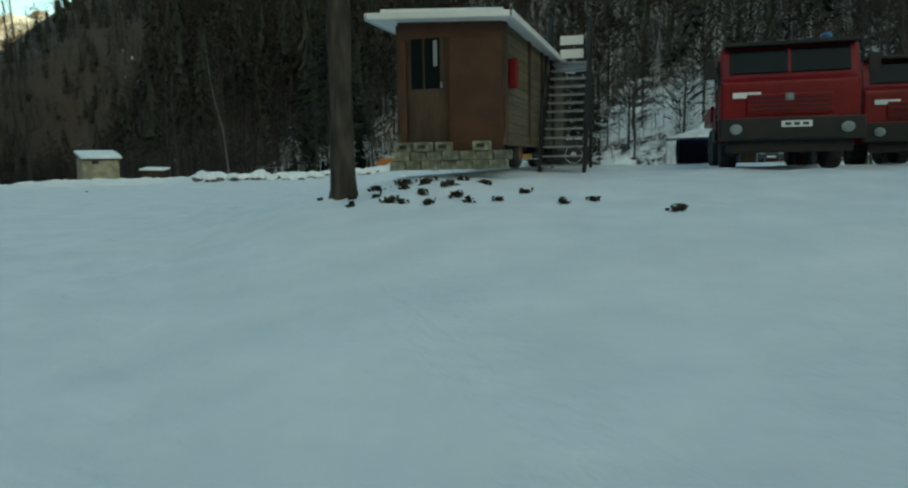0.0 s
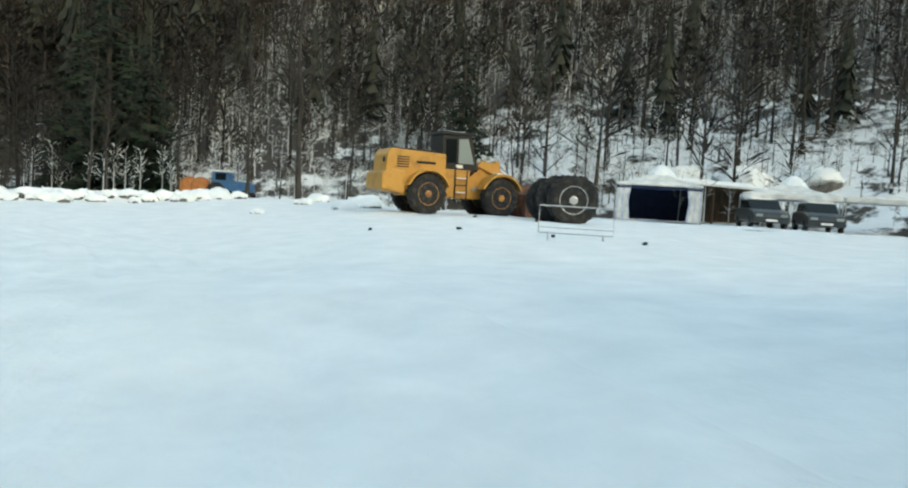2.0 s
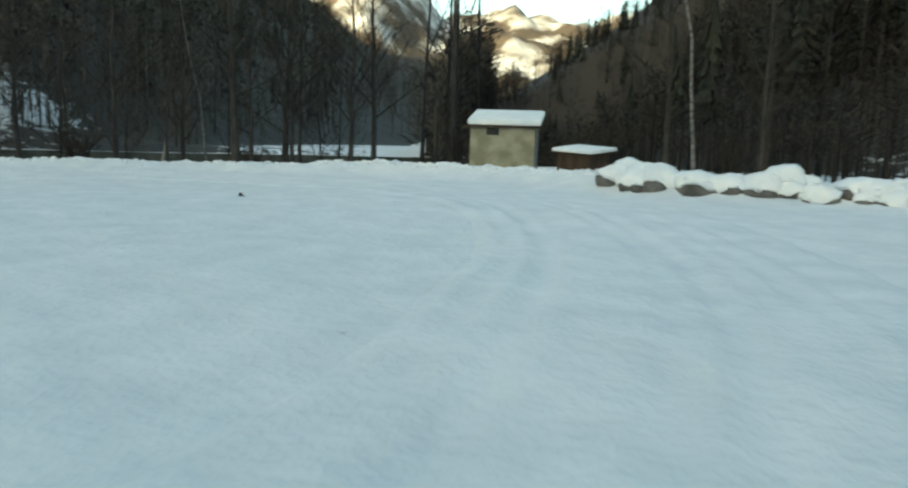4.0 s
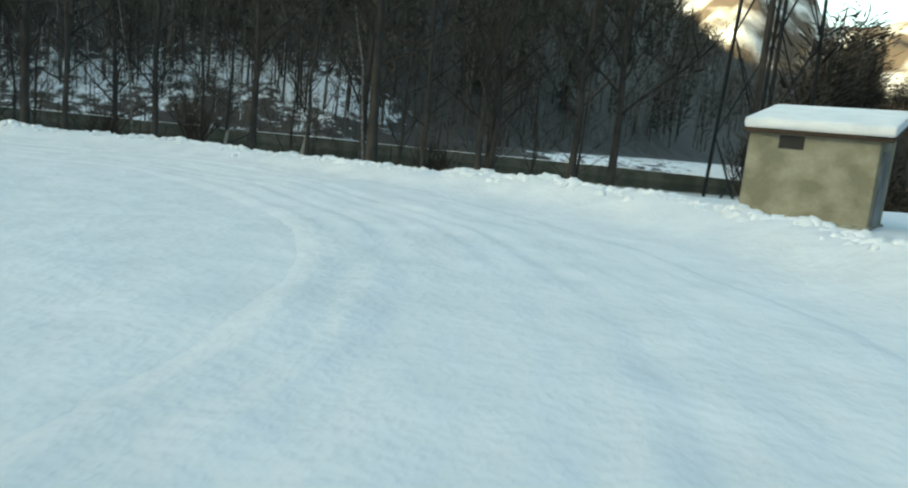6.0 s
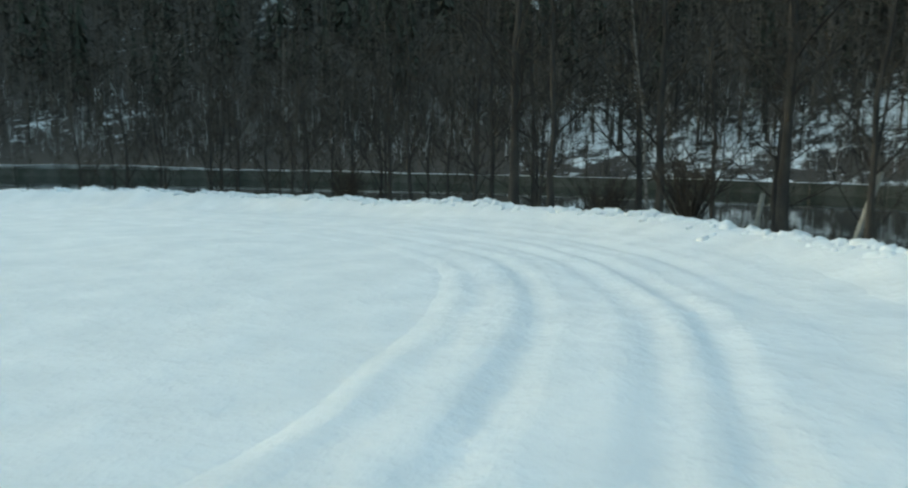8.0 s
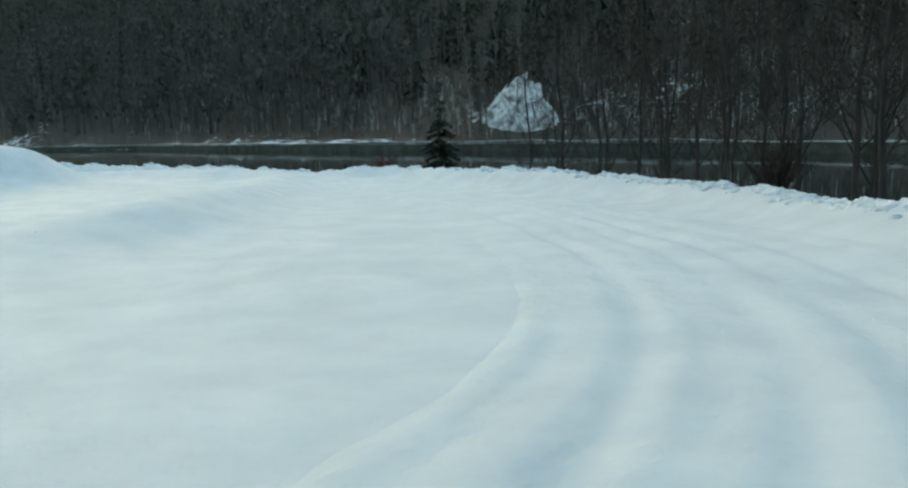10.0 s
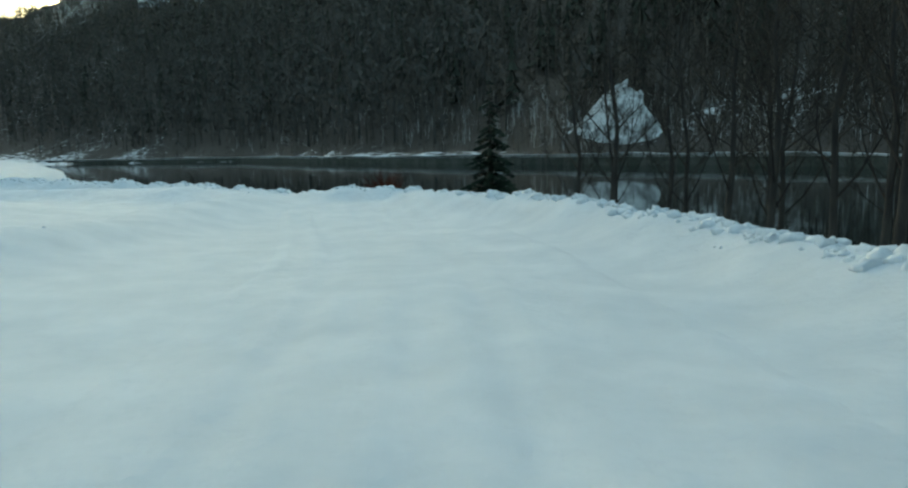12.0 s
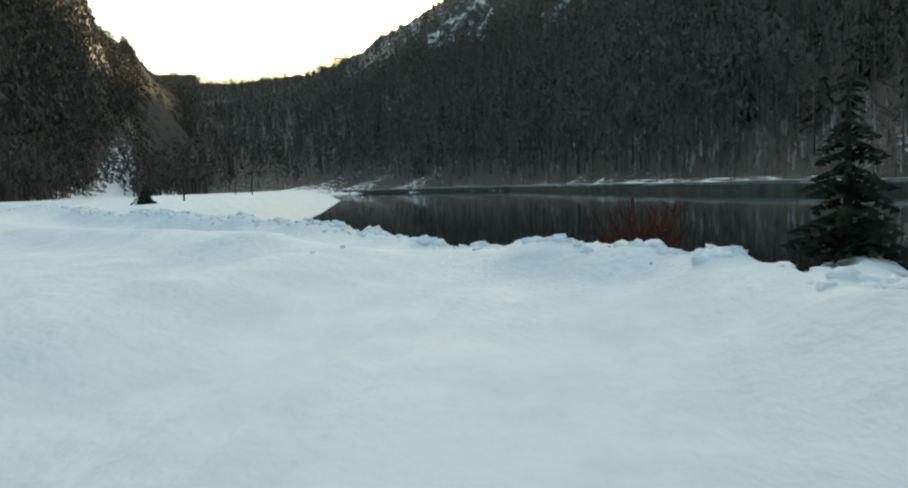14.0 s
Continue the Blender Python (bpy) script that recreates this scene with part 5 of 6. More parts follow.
# ---- tents and the cars under them ----
def gazebo(x, y, turn, wide, deep, eave, peak, walls, label, snow=True):
    ob = thing("party_tent", pose(x, y, ground_z(x, y), 0, 0, turn), label, "tent", "tents at the foot of the hill")
    w, d = wide / 2, deep / 2
    for px in (-w, w):
        for py in (-d, d):
            part("pole", bars([(px, py, -0.1), (px, py, eave)], radius=0.03), GALV, ob)
    bm = bmesh.new()
    n = 6
    top = bm.verts.new((0.05, 0, peak))
    ring = []
    for (ax, ay), (bx, by) in (((-w, -d), (w, -d)), ((w, -d), (w, d)), ((w, d), (-w, d)), ((-w, d), (-w, -d))):
        for k in range(n):
            t = k / n
            sag = 0.10 * math.sin(math.pi * t)
            ring.append((ax + (bx - ax) * t, ay + (by - ay) * t, eave - sag * 0.4))
    outer = [bm.verts.new(p) for p in ring]
    inner = [bm.verts.new((p[0] * 0.5, p[1] * 0.5, p[2] * 0.5 + peak * 0.5 - 0.12)) for p in ring]
    low = [bm.verts.new((p[0] * 1.01, p[1] * 1.01, p[2] - 0.24)) for p in ring]
    k = len(ring)
    for i in range(k):
        j = (i + 1) % k
        bm.faces.new((outer[i], outer[j], inner[j], inner[i]))
        bm.faces.new((inner[i], inner[j], top))
        bm.faces.new((low[i], low[j], outer[j], outer[i]))
    roof = part("roof", bm, CANVAS_W, ob)
    roof.modifiers.new("thickness", "SOLIDIFY").thickness = 0.01
    if snow:
        part("roof_snow", lathe([(0.9, peak - 0.48), (0.62, peak - 0.1), (0.4, peak + 0.12), (0.15, peak + 0.28)], 12, pose(0.2, 0.2, 0)), CLEAN_SNOW, ob)
    if walls:
        part("back_wall", boxed((wide - 0.05, 0.03, eave - 0.1), (0, d, eave / 2), 0.0), CANVAS_B, ob, "navy canvas")
        for s in (-1, 1):
            part("side_wall", boxed((0.03, deep - 0.05, eave - 0.1), (s * w, 0, eave / 2), 0.0), CANVAS_B, ob, "navy canvas")
            for j in range(7):
                fold = tube(bmesh.new(), [(s * (w - 0.1 - 0.1 * j), -d + 0.02 * (j % 2), 0.02), (s * (w - 0.08 - 0.085 * j), -d + 0.03, eave * 0.5), (s * (w - 0.1 - 0.1 * j), -d, eave - 0.1)], 0.055, 6)
                part("curtain_fold", fold, CANVAS_W if j % 3 else PALE_BLUE, ob)
        part("valance", boxed((wide, 0.03, 0.18), (0, -d - 0.03, eave - 0.2), 0.0), CANVAS_B, ob)
    return ob


PALE_BLUE = mat("pale_blue_canvas", (0.33, 0.42, 0.60), 0.85, vary=0.25, scale=3, bump=0.2, fine=8, second=(0.6, 0.65, 0.7), spec=0.2)
gazebo(17.0, 36.2, -22, 4.3, 4.0, 1.95, 2.75, True, "white-roofed tent with navy walls and drawn curtains under snow")
gazebo(23.4, 34.0, -30, 4.6, 4.2, 1.75, 2.5, False, "sagging white canopy over parked cars under snow")
gazebo(27.8, 32.2, -34, 4.0, 3.6, 1.8, 2.1, False, "low flat white canopy under snow", False)


def lean_to():
    ob = thing("open_shed", pose(22.5, 40.0, ground_z(22.5, 40.0) - 0.2, 0, 0, -28), "low dark timber shed with a snow-laden lean-to roof", "shed")
    part("roof", boxed((6.5, 3.0, 0.1), (0, 0, 2.5), 0.02, (6, 3, 0)), DARKWOOD, ob)
    part("roof_snow", boxed((6.6, 3.1, 0.16), (0, 0, 2.64), 0.06, (6, 3, 0)), CLEAN_SNOW, ob)
    part("back_wall", boxed((6.3, 0.1, 2.6), (0, 1.3, 1.2), 0.01), DARKWOOD, ob)
    for px in (-3.0, 0, 3.0):
        part("post", bars([(px, -1.3, 0), (px, -1.3, 2.4)], radius=0.07), DARKWOOD, ob)


lean_to()


def parked_car(x, y, turn, label):
    ob = thing("parked_car", pose(x, y, ground_z(x, y) - 0.05, 0, 0, turn), label, "car", "cars under the canopy")
    body = part("body", prism([(-2.1, 0.35), (-2.15, 0.8), (-1.95, 0.95), (-1.2, 1.0), (1.0, 0.98), (1.95, 0.82), (2.1, 0.6), (2.05, 0.32)], 1.66, bevel=0.07), CARPAINT, ob)
    part("cabin", prism([(-1.75, 0.95), (-1.25, 1.42), (0.25, 1.44), (1.05, 0.96)], 1.42, bevel=0.08), GLASS, ob)
    part("roof_snow", boxed((1.35, 1.2, 0.1), (-0.5, 0, 1.47), 0.04), CLEAN_SNOW, ob)
    for wx in (-1.3, 1.3):
        for wy in (-0.76, 0.76):
            wheel(ob, wx, wy, 0.3, 0.3, 0.18, STEEL)
    for wy in (-0.55, 0.55):
        part("headlight", boxed((0.08, 0.32, 0.14), (2.07, wy, 0.68), 0.03), PALE_GLASS, ob)
    part("number_plate", boxed((0.02, 0.5, 0.1), (2.12, 0, 0.45), 0.0), WHITE, ob)


parked_car(20.6, 32.0, -110, "dark parked car with snow on its roof under a canopy")
parked_car(23.0, 31.0, -116, "dark green-black parked car with snow on its roof under a canopy")


# ---- red fire trucks ----
def fire_truck(m, label):
    ob = thing("fire_truck", m, label, "truck", "fire trucks")
    part("chassis", boxed((7.9, 0.9, 0.26), (-4.1, 0, 0.85), 0.02), BLACK, ob)
    for x in (-1.45, -4.9, -6.3):
        for y in (-0.98, 0.98):
            wheel(ob, x, y, 0.56, 0.56, 0.34, BLACK, lugs=0, rimr=0.52)
        part("axle", bars([(x, -0.9, 0.56), (x, 0.9, 0.56)], radius=0.09, sides=8), BLACK, ob)
    cab = part("cab", prism([(-2.75, 1.0), (-2.75, 2.62), (-0.36, 2.62), (-0.14, 1.95), (-0.03, 1.86), (0.0, 0.95), (-0.7, 0.92), (-0.95, 1.3), (-1.95, 1.3), (-2.2, 1.0)], 2.42, bevel=0.05), RED, ob, "red flat-nosed cab")
    part("windscreen", boxed((0.03, 2.1, 0.52), (-0.225, 0, 2.29), 0.01, (0, -18, 0)), GLASS, cab)
    part("screen_post", boxed((0.04, 0.05, 0.54), (-0.215, 0, 2.29), 0.008, (0, -18, 0)), RED, cab)
    part("roof_visor", boxed((0.3, 2.3, 0.08), (-0.3, 0, 2.66), 0.02), BLACK, cab)
    for y in (-1.22, 1.22):
        for x, w in ((-0.95, 0.72), (-1.95, 0.78)):
            part("side_window", boxed((w, 0.03, 0.58), (x, y, 2.12), 0.02), GLASS, cab)
        part("door_line", boxed((0.02, 0.02, 1.3), (-1.47, y, 1.75), 0.0), BLACK, cab)
        part("door_emblem", boxed((0.34, 0.015, 0.12), (-1.9, y * 1.004, 1.55), 0.0), WHITE, cab)
        part("mirror", boxed((0.06, 0.2, 0.4), (-0.1, y * 1.16, 2.15), 0.02), BLACK, cab)
        part("mudguard", prism([(-0.75, 0.6), (-0.85, 1.0), (-1.1, 1.22), (-1.8, 1.22), (-2.1, 0.95), (-2.1, 0.85), (-1.75, 1.15), (-1.15, 1.15), (-0.92, 0.95), (-0.85, 0.6)], 0.3), RED, ob).location.y = y * 0.86
    part("grille", boxed((0.04, 1.5, 0.42), (0.01, 0, 1.38), 0.02), RED, cab)
    for k in range(4):
        part("grille_bar", boxed((0.02, 1.4, 0.03), (0.035, 0, 1.24 + 0.09 * k), 0.004), BLACK, cab)
    part("front_emblem", boxed((0.02, 0.16, 0.16), (0.045, 0, 1.52), 0.04), STEEL, cab)
    part("front_stripe", boxed((0.015, 0.5, 0.12), (0.012, -0.75, 1.58), 0.0), WHITE, cab)
    part("under_guard", boxed((0.12, 2.2, 0.3), (0.0, 0, 0.52), 0.03), BLACK, ob)
    bumper = part("bumper", boxed((0.28, 2.5, 0.46), (0.12, 0, 0.86), 0.04), BLACK, ob, "black steel bumper")
    for y in (-0.95, 0.95):
        part("headlight", lathe([(0.11, 0.0), (0.11, 0.05), (0.06, 0.08)], 16, pose(0.26, y, 0.86, 0, 90, 0)), PALE_GLASS, bumper)
    part("number_plate", boxed((0.015, 0.52, 0.13), (0.275, 0.1, 0.95), 0.0), WHITE, bumper)
    for k in range(3):
        part("plate_bar", boxed((0.006, 0.1, 0.06), (0.286, -0.05 + 0.15 * k, 0.95), 0.0), INK, bumper)
    # tank, lockers, deck
    part("tank", prism([(-6.6, 1.55), (-6.75, 1.9), (-6.6, 2.35), (-6.2, 2.55), (-3.4, 2.55), (-3.0, 2.35), (-2.9, 1.9), (-3.0, 1.5)], 2.0, bevel=0.1), RED, ob, "red water tank with a white and blue stripe")
    for y in (-1.013, 1.013):
        part("tank_stripe", boxed((2.6, 0.015, 0.13), (-4.6, y, 2.3), 0.0), WHITE, ob)
        part("tank_stripe", boxed((1.2, 0.015, 0.22), (-3.7, y, 1.98), 0.0), WHITE, ob)
        part("tank_stripe", boxed((1.5, 0.015, 0.2), (-5.3, y, 2.0), 0.0), BLUE, ob)
        part("locker", boxed((3.9, 0.5, 0.42), (-5.5, y * 0.98, 1.42), 0.03), RED, ob)
        part("locker", boxed((1.1, 0.45, 0.7), (-3.3, y * 0.95, 1.05), 0.03), BLACK, ob)
    part("hose_reel", lathe([(0.25, -0.3), (0.32, -0.28), (0.32, 0.28), (0.25, 0.3)], 18, pose(-3.0, 0, 2.75, 90, 0, 0)), BLACK, ob)
    part("beacon", lathe([(0.1, 2.68), (0.1, 2.82), (0.05, 2.88)], 12, pose(-0.6, 0.7, 0)), BLUE, ob)
    part("rear_bumper", boxed((0.12, 2.3, 0.2), (-7.9, 0, 0.7), 0.02), BLACK, ob)


fire_truck(pose(10.78, -3.02, ground_z(10.6, -1.5) - 0.02, 0, 0, -99.2) @ Matrix.Diagonal((1, 1, 0.9, 1)), "dark red fire truck with black bumper and striped tank on snow")
fire_truck(pose(14.3, -0.6, ground_z(14.5, 2) - 0.02, 0, 0, -97) @ Matrix.Diagonal((1, 1, 0.9, 1)), "second dark red fire truck parked behind in the snow")


# ---- blue and orange tractor ----
def tractor():
    x, y = -7.0, 49.0
    ob = thing("tractor", pose(x, y, ground_z(x, y) - 0.05, 0, 0, -12) @ Matrix.Diagonal((0.88, 0.9, 0.9, 1)), "small blue tractor with an orange implement at the forest edge", "tractor")
    part("hood", prism([(0.2, 0.8), (0.2, 1.55), (1.7, 1.45), (1.95, 1.3), (1.95, 0.75)], 0.85, bevel=0.05), BLUE, ob)
    cab = part("cab", prism([(-0.9, 0.9), (-0.95, 2.15), (0.25, 2.15), (0.4, 1.4), (0.4, 0.9)], 1.3, bevel=0.04), BLUE, ob)
    part("windows", boxed((0.8, 1.34, 0.5), (-0.3, 0, 1.8), 0.02), GLASS, cab)
    part("roof", boxed((1.5, 1.5, 0.12), (-0.3, 0, 2.2), 0.03), WHITE, cab)
    for wy in (-0.75, 0.75):
        wheel(ob, -0.6, wy, 0.68, 0.68, 0.4, ORANGE, lugs=16)
        wheel(ob, 1.5, wy, 0.42, 0.42, 0.28, ORANGE)
    for k, px in enumerate((-2.9, -2.0)):
        part("implement_drum", lathe([(0.12, -0.5), (0.62, -0.42), (0.75, -0.1), (0.75, 0.1), (0.62, 0.42), (0.12, 0.5)], 20, pose(px, 0, 0.95, 90, 0, 22)), ORANGE, ob, "orange spreader drum")
    part("drawbar", bars([(-0.9, 0, 0.7), (-3.4, 0, 0.6)], radius=0.09, sides=6), ORANGE, ob)


tractor()


# ---- transformer hut and the low shed ----
def hut():
    x, y = -29.5, 35.9
    ob = thing("utility_hut", pose(x, y, ground_z(x, y) - 0.15, 0, 0, 46) @ Matrix.Diagonal((1.02, 0.92, 0.92, 1)), "small rendered utility hut with a snow-covered mono-pitch roof", "hut")
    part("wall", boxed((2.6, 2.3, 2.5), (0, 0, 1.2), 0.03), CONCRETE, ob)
    part("plinth", boxed((2.7, 2.4, 0.25), (0, 0, 0.12), 0.02), BRICK, ob)
    part("roof_slab", boxed((2.9, 2.7, 0.1), (0.06, 0, 2.5), 0.01, (12, 0, 0)), DARKWOOD, ob)
    bm = boxed((2.95, 2.75, 0.26), (0.06, 0, 2.68), 0.09, (12, 0, 0))
    part("roof_snow", bm, CLEAN_SNOW, ob, "white roof snow")
    part("door", boxed((0.05, 0.85, 1.85), (1.31, -0.2, 1.05), 0.01), STEEL, ob)
    part("vent", boxed((0.5, 0.04, 0.3), (-0.4, -1.16, 2.0), 0.01), BLACK, ob)


def low_shed():
    x, y = -24.6, 35.8
    ob = thing("low_shed", pose(x, y, ground_z(x, y) - 0.15, 0, 0, 6) @ Matrix.Diagonal((0.64, 0.64, 0.82, 1)), "low dark board shed with a thin snow-covered flat roof", "shed")
    for k in range(12):
        part("board", boxed((0.19, 0.04, 1.35), (-1.15 + 0.205 * k, -0.85, 0.68), 0.005), DARKWOOD, ob)
    part("wall", boxed((2.4, 1.6, 1.35), (0, 0, 0.66), 0.02), DARKWOOD, ob)
    part("roof", boxed((3.0, 2.3, 0.07), (0, 0, 1.40), 0.01, (5, 2, 0)), DARKWOOD, ob)
    part("roof_snow", boxed((2.95, 2.25, 0.16), (0, 0, 1.51), 0.06, (5, 2, 0)), CLEAN_SNOW, ob)


hut()
low_shed()


def boulder(x, y, size, seed, cap=True, label="grey boulder half buried under a cap of snow", group="boulders along the yard edge", lift=0.0):
    rng = random.Random(seed)
    ob = thing("boulder", pose(x, y, ground_z(x, y) - size * 0.08 + lift, 0, 0, rng.uniform(0, 360)), label, "rock", group)
    for what in (("rock", ROCK, 1.0, 0.0), ("snow_cap", CLEAN_SNOW, 1.03, 0.16)) if cap else (("rock", ROCK, 1.0, 0.0),):
        bm = bmesh.new()
        bmesh.ops.create_icosphere(bm, subdivisions=3, radius=size * 0.5)
        for v in bm.verts:
            n = noise.fractal(v.co / size * 2.2 + Vector((seed, 0, 0)), 1.0, 2.0, 3)
            v.co *= 1 + 0.22 * n
            v.co.z *= 0.72
            if what[3]:
                flat = v.co.z / size
                v.co *= what[2]
                v.co.z = max(v.co.z, size * (0.05 + 0.3 * n)) + size * what[3] * max(0, min(1, flat * 4)) * 0.45
        part(what[0], bm, what[1], ob, smooth=True)


rng = random.Random(60)
line = [(-18.6, 31.9), (-16.2, 31.6), (-13.4, 33.3), (-10.6, 35.0), (-7.4, 35.9), (-4.6, 36.4)]
k = 0
for (ax, ay), (bx, by) in zip(line, line[1:]):
    n = 9
    for i in range(n):
        t = (i + rng.uniform(-0.25, 0.25)) / n
        boulder(ax + (bx - ax) * t + rng.uniform(-0.3, 0.3), ay + (by - ay) * t - 0.5 + rng.uniform(-0.35, 0.35), rng.uniform(0.5, 1.15), 200 + k)
        k += 1
for x, y, s in [(-1.0, 36.0, 1.1), (1.2, 33.0, 1.6), (0.2, 30.6, 1.2), (-1.6, 33.2, 0.8), (-3.2, 28.0, 0.5), (27, 44, 4.0), (24, 47, 3.0), (31, 42, 3.2), (12, 41, 1.8)]:
    boulder(x, y, s, 300 + k, label="large grey rock with thick snow on top", group="rocks at the foot of the hill")
    k += 1


# ---- snow clods along the ploughed edge ----
def clods():
    rng = random.Random(70)
    v, f = [], []
    base = bmesh.new()
    bmesh.ops.create_icosphere(base, subdivisions=2, radius=1.0)
    bv, bf = [p.co.copy() for p in base.verts], [[q.index for q in face.verts] for face in base.faces]
    base.free()
    for lane, dens in ((BERM, 7), (INNER, 0.3)):
        for (ax, ay), (bx, by) in zip(lane, lane[1:]):
            size = math.hypot(bx - ax, by - ay)
            for _ in range(int(size * dens)):
                t = rng.random()
                x, y = ax + (bx - ax) * t + rng.gauss(0, 0.22), ay + (by - ay) * t + rng.gauss(0, 0.22)
                r = min(0.05, 0.014 + rng.expovariate(90))
                z = ground_z(x, y) + r * 0.1
                i = len(v)
                s = [rng.uniform(0.7, 1.3) for _ in range(3)]
                for p in bv:
                    w = r * (1 + 0.95 * noise.noise(p * 2.1 + Vector((i, 0, 0))))
                    v.append((x + p.x * w * s[0], y + p.y * w * s[1], z + p.z * w * s[2] * 0.8))
                f += [[i + q for q in face] for face in bf]
    # rounded lumps half sunk in the crest
    for (ax, ay), (bx, by) in zip(BERM, BERM[1:]):
        size = math.hypot(bx - ax, by - ay)
        for _ in range(int(size * 24)):
            t = rng.random()
            x, y = ax + (bx - ax) * t + rng.gauss(0, 0.17), ay + (by - ay) * t + rng.gauss(0, 0.17)
            r = 0.04 + min(0.065, rng.expovariate(34))
            z, i = ground_z(x, y) - 0.45 * r, len(v)
            for p in bv:
                w = r * (1 + 0.55 * noise.noise(p * 1.7 + Vector((i, 0, 0))) + 0.35 * noise.noise(p * 4 + Vector((0, i, 0))))
                v.append((x + p.x * w * 1.25, y + p.y * w * 1.25, z + p.z * w))
            f += [[i + q for q in face] for face in bf]
    ob = mesh_ob("snow_clods", v, f, CLEAN_SNOW, smooth=True)
    tagged(ob, "broken clods of ploughed snow along the road edge", "snow", kind="stuff")


clods()


# ---- the far shore: wall, road edge, snowy outcrop ----
def far_wall():
    line = FAR_SHORE[:-1]
    for name, mat_, lo, hi, off, deep in (("retaining_wall", STONE_WALL, -0.6, 1.08, 0.6, 0.9), ("wall_snow", CLEAN_SNOW, 1.08, 1.15, 0.7, 0.8)):
        bm = bmesh.new()
        rows = []
        pts = []
        for (ax, ay), (bx, by) in zip(line, line[1:]):
            size = math.hypot(bx - ax, by - ay)
            for i in range(int(size / 2.5)):
                t = i * 2.5 / size
                pts.append((ax + (bx - ax) * t, ay + (by - ay) * t))
        for i, (x, y) in enumerate(pts):
            qx, qy = pts[min(i + 1, len(pts) - 1)]
            px, py = pts[max(i - 1, 0)]
            d = Vector((qx - px, qy - py)).normalized()
            n = Vector((d.y, -d.x))
            w = 0.35 * noise.noise((x * 0.3, y * 0.3, 1))
            a, b = Vector((x, y)) + n * (off + w), Vector((x, y)) + n * (off + deep)
            top = WATER_Z + hi + 0.45 * float(ease(-30, -85, y)) + 0.2 * noise.noise((x * 0.12, y * 0.12, 5))
            rows.append([bm.verts.new(q) for q in ((a.x, a.y, WATER_Z + lo), (a.x, a.y, top), (b.x, b.y, top), (b.x, b.y, WATER_Z + lo))])
        for r, s in zip(rows, rows[1:]):
            for k in range(3):
                bm.faces.new((r[k], s[k], s[k + 1], r[k + 1]))
        bmesh.ops.recalc_face_normals(bm, faces=bm.faces)
        tagged(part(name, bm, mat_), "dark stone retaining wall along the far shore" if mat_ is STONE_WALL else "white snow lying on the wall along the far shore", "wall", kind="structure")


far_wall()


def outcrop(x, y, wide, tall, turn, seed, label, material):
    ob = thing("rock_outcrop", pose(x, y, ground_z(x, y) - 1.0, 0, 0, turn), label, "rock", "snowy outcrops")
    bm = bmesh.new()
    bmesh.ops.create_grid(bm, x_segments=46, y_segments=34, size=0.5)
    for v in bm.verts:
        u, w = v.co.x + 0.5, v.co.y + 0.5
        ridge = 0.22 + 0.78 * max(0.0, math.sin(math.pi * u ** 1.7)) ** 0.8
        n = 0.6 * noise.fractal((u * 6 + seed, w * 6, 0), 1.0, 2.0, 5)
        n2 = noise.fractal((u * 13 + seed, w * 15, 3), 1.0, 2.0, 3)
        h = tall * ridge * w * (1 + 0.3 * n) - 7 * (1 - w) ** 2
        v.co = Vector((wide * (u - 0.5) + 2.4 * n, w * tall * 0.5 + 1.4 * n, h + 1.2 * n * ridge + 0.5 * n2))
    part("rock", bm, material, ob)


OUTCROP = mat("snowy_rock", (0.13, 0.13, 0.13), 0.9, vary=0.4, scale=0.45, bump=0.9, fine=4, second=(0.80, 0.83, 0.85), amount=0.56, spec=0.2, stretch=(1, 1, 1.6))
CRAG = mat("rocky_crag", (0.07, 0.07, 0.07), 0.9, vary=0.4, scale=0.5, bump=0.9, fine=4, second=(0.7, 0.73, 0.75), amount=0.40, spec=0.2, stretch=(1, 1, 1.6))
outcrop(-42.0, -101.5, 23, 11, 132, 3, "steep pale rock slope dusted with snow above the far shore", OUTCROP)
RIDGE_ROCK = mat("snowy_ridge_rock", (0.06, 0.06, 0.065), 0.9, vary=0.4, scale=0.16, bump=0.6, fine=0.8, second=(0.72, 0.76, 0.80), amount=0.42, spec=0.2)
for x, y, wide, tall, seed in ((203, -484, 56, 30, 21), (166, -450, 36, 22, 24), (88, -382, 34, 20, 27)):
    outcrop(x, y, wide, tall, 206, seed, "snow-streaked rock face high on the wooded ridge", RIDGE_ROCK)
outcrop(-106, -104, 11, 15, 142, 11, "rock slope dusted with snow high across the lake", CRAG)


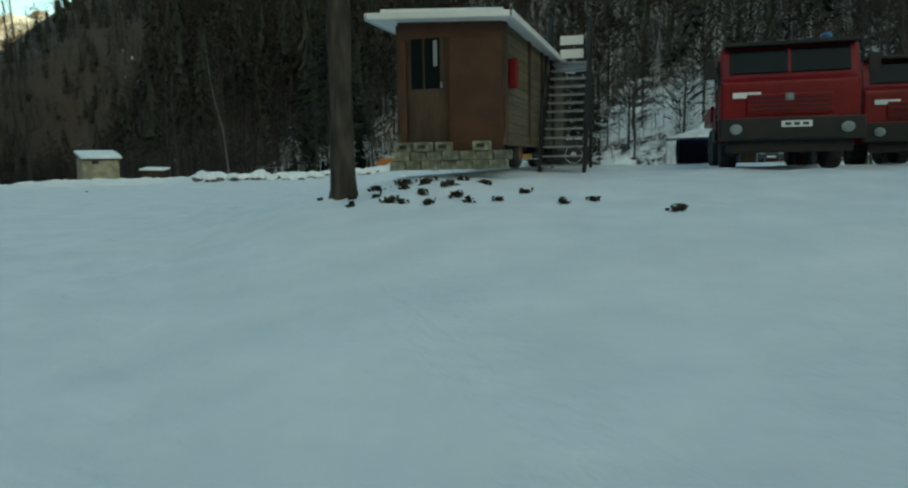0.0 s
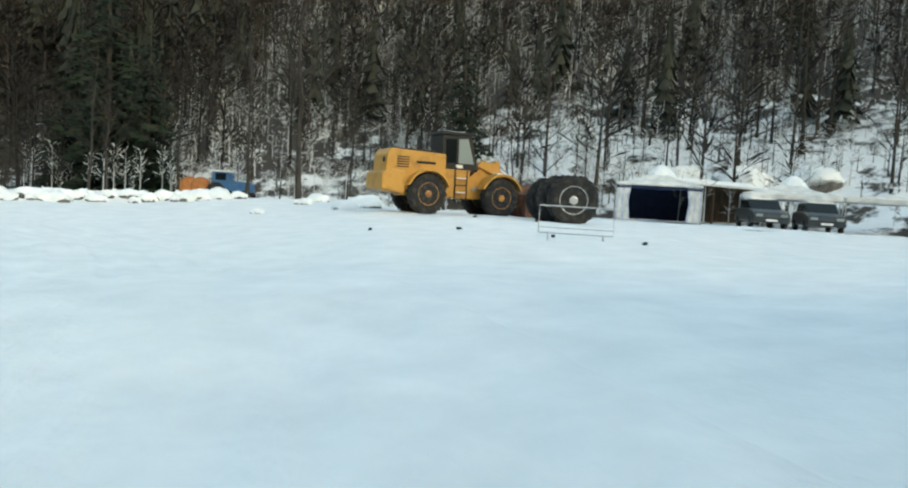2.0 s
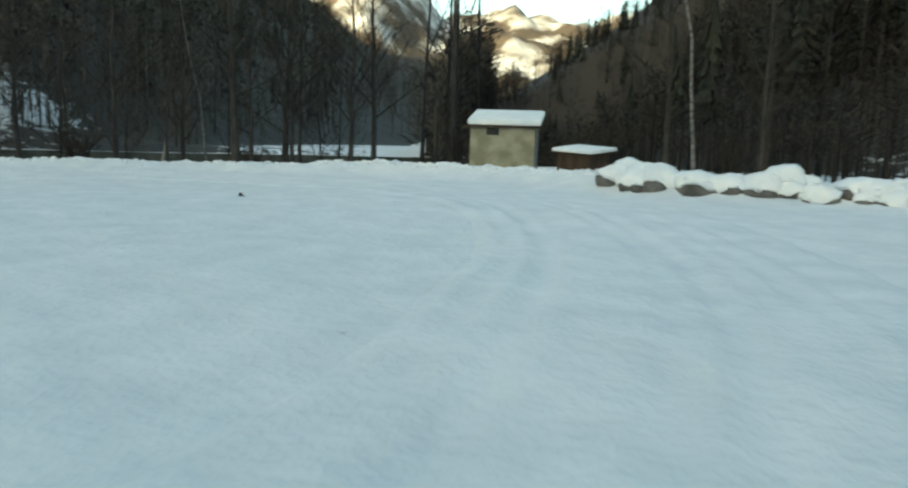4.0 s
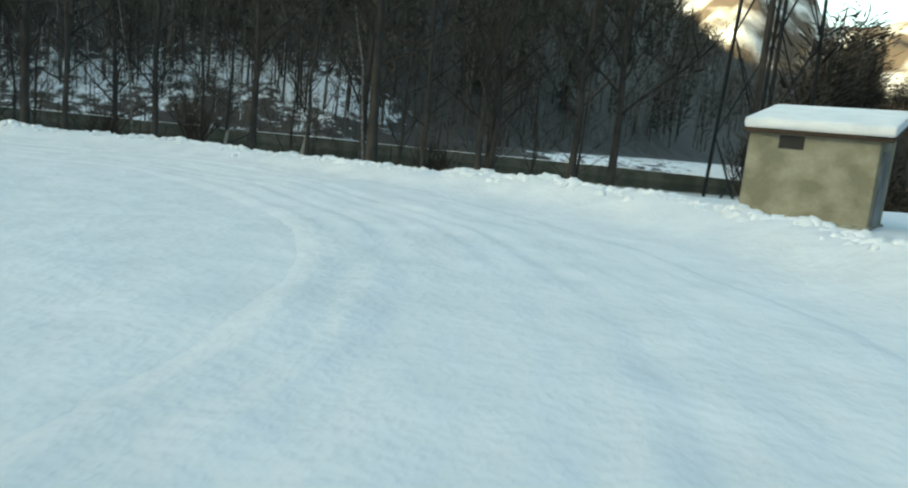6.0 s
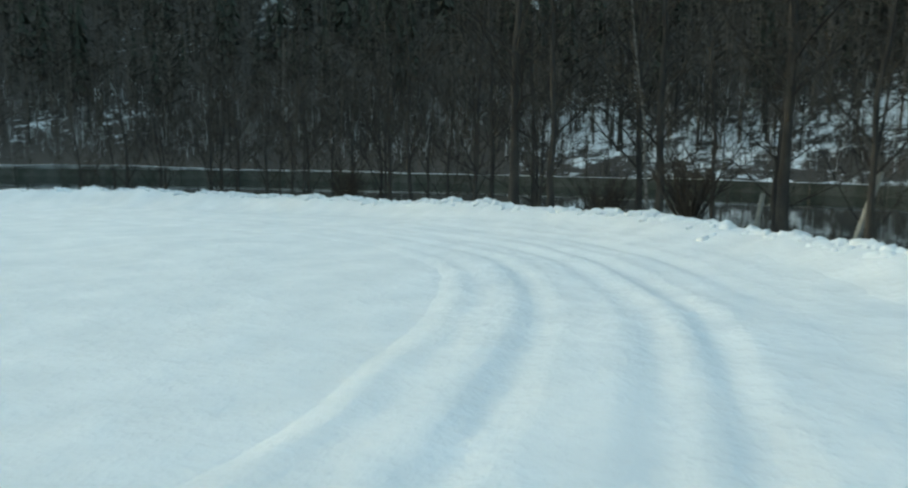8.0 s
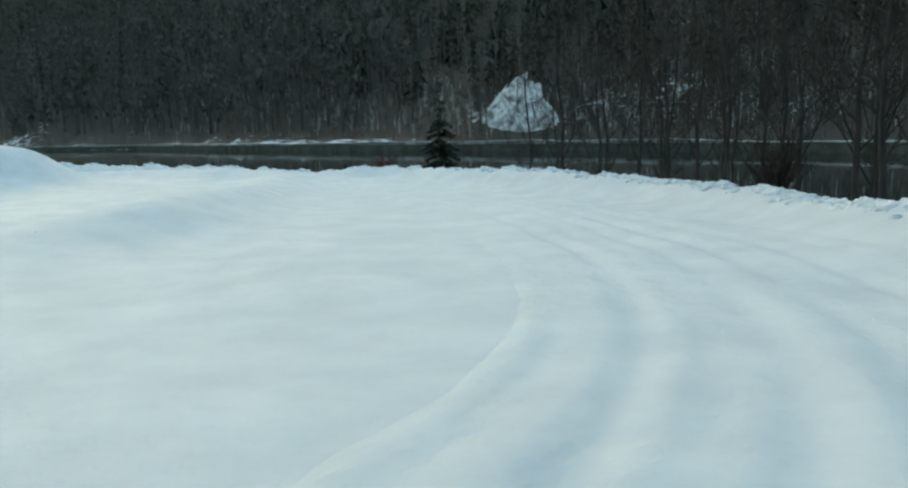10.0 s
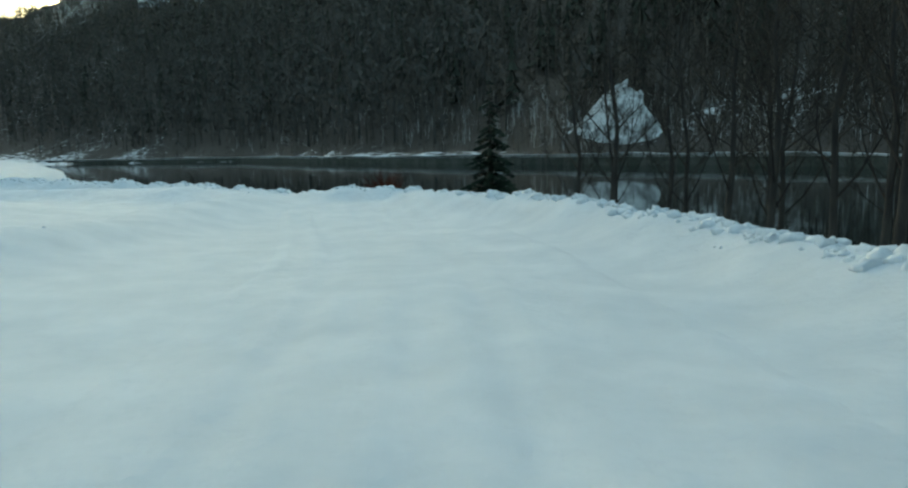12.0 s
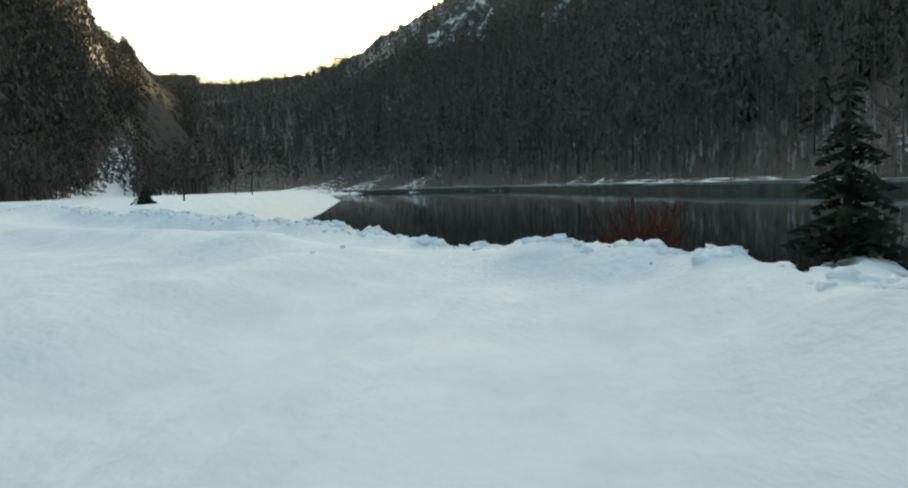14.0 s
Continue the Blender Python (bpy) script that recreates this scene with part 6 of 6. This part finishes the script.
# ---- pylon, poles, bushes ----
def pylon():
    x, y = -41.4, 41.0
    ob = thing("power_pylon", pose(x, y, ground_z(x, y) - 0.3, 0, 0, 20), "tall dark steel lattice power pylon", "pylon")
    tall, w0, w1 = 24.0, 1.3, 0.7
    def at(h, sx, sy):
        w = w0 + (w1 - w0) * h / tall
        return (sx * w, sy * w, h)
    for sx in (-1, 1):
        for sy in (-1, 1):
            part("leg", bars([at(0, sx, sy), at(tall, sx, sy)], radius=0.07, sides=4), BLACK, ob)
    n = 6
    for k in range(n):
        a, b = tall * k / n, tall * (k + 1) / n
        for p, q in (((-1, -1), (1, -1)), ((1, -1), (1, 1)), ((1, 1), (-1, 1)), ((-1, 1), (-1, -1))):
            part("brace", bars([at(a, *p), at(b, *q)], radius=0.026, sides=4), BLACK, ob)
            part("brace", bars([at(a, *q), at(b, *p)], radius=0.026, sides=4), BLACK, ob)
    for h in (18, 21):
        part("cross_arm", bars([(-4, 0, h), (4, 0, h)], radius=0.07, sides=4), BLACK, ob)


pylon()


def post(x, y, tall, r, tilt, turn, label, name="post", material=None):
    ob = thing(name, pose(x, y, ground_z(x, y) - 0.2, tilt, 0, turn), label, "post", "posts along the bank")
    bm = bmesh.new()
    tube(bm, [(0, 0, 0), (0, 0, tall)], r, 8, r * 0.85)
    part("pole", bm, material or GREY_BARK, ob)


PALE_POST = mat("pale_post", (0.30, 0.29, 0.26), 0.85, vary=0.3, scale=5, bump=0.3, fine=20)
post(-36.6, 23.5, 1.6, 0.06, 14, 200, "short pale wooden post leaning over the bank", material=PALE_POST)
post(-39.6, 20.6, 1.7, 0.06, 8, 200, "short pale wooden post leaning over the bank", material=PALE_POST)
post(-37.6, 38.6, 9.5, 0.13, 1, 30, "tall dark wooden utility pole", "utility_pole")
for x, y in ((8, -34), (24, -58), (34, -66)):
    post(x, y, 1.8, 0.06, 0, 0, "thin dark post on the snowfield")


def bush(x, y, tall, seed, material, label):
    rng = random.Random(seed)
    ob = thing("bush", pose(x, y, ground_z(x, y) - 0.1), label, "bush", "bushes on the bank")
    bm = bmesh.new()
    for _ in range(60):
        a, lean = rng.uniform(0, 6.28), rng.uniform(0.1, 0.75)
        way = Vector((math.cos(a) * lean, math.sin(a) * lean, 1)).normalized()
        size = tall * rng.uniform(0.55, 1.05)
        mid = way * size * 0.5 + Vector((rng.uniform(-1, 1), rng.uniform(-1, 1), 0)) * tall * 0.06
        end = way * size
        tube(bm, [(0, 0, 0), mid, end], 0.025, 3, 0.004)
        for _ in range(5):
            b = mid.lerp(end, rng.random())
            tube(bm, [b, b + (way + Vector((rng.uniform(-1, 1), rng.uniform(-1, 1), rng.uniform(-0.2, 0.8)))).normalized() * tall * 0.2], 0.012, 3, 0.003)
    part("crown", bm, material, ob)


bush(-28.5, -8.6, 1.35, 1, RED_TWIG, "rust-red bare bush on the lake bank")
for k, (x, y, h) in enumerate([(-38.6, 27.8, 2.2), (-36.6, 20.5, 1.8), (-39.6, 16.6, 2.0), (-25.2, 37.2, 2.2), (-37.4, 8.4, 1.6), (-35.6, 37.6, 2.2), (-21.6, 40.4, 2.2)]):
    bush(x, y, h, 20 + k, TWIG, "low dark bare bush on the snowy bank")


# ---- the sunlit peaks at the head of the valley ----
def peaks():
    bm = bmesh.new()
    n, m = 90, 30
    grid = []
    for i in range(n):
        yaw = 34 + 44 * i / (n - 1)
        row = []
        for j in range(m):
            far = 2200 + 1500 * j / (m - 1)
            a = radians(yaw)
            s = j / (m - 1)
            crest = 11.2 + 5.0 * float(ease(59, 64, yaw)) + 2.2 * noise.fractal((yaw * 0.12, 3, 0), 1.0, 2.0, 4) + (2.6 if 57 < yaw < 66 else 0) * math.sin((yaw - 57) / 9 * math.pi)
            top = math.tan(radians(crest)) * 3200
            z = top * s ** 0.9 + 90 * noise.fractal((yaw * 0.35, far * 0.004, 1), 1.0, 2.0, 5) * s
            row.append(bm.verts.new((MID[0] - math.sin(a) * far, MID[1] + math.cos(a) * far, z)))
        grid.append(row)
    for r, s in zip(grid, grid[1:]):
        for j in range(m - 1):
            bm.faces.new((r[j], s[j], s[j + 1], r[j + 1]))
    bmesh.ops.recalc_face_normals(bm, faces=bm.faces)
    ob = part("mountain_backdrop", bm, PEAK, smooth=True)
    tagged(ob, "distant snowy peaks lit by low warm sun", "mountain", kind="structure")


PEAK = mat("snowy_peak", (0.62, 0.64, 0.66), 0.9, vary=0.3, scale=0.005, bump=0, fine=0.03, second=(0.085, 0.07, 0.058), amount=0.56, spec=0.1)
peaks()
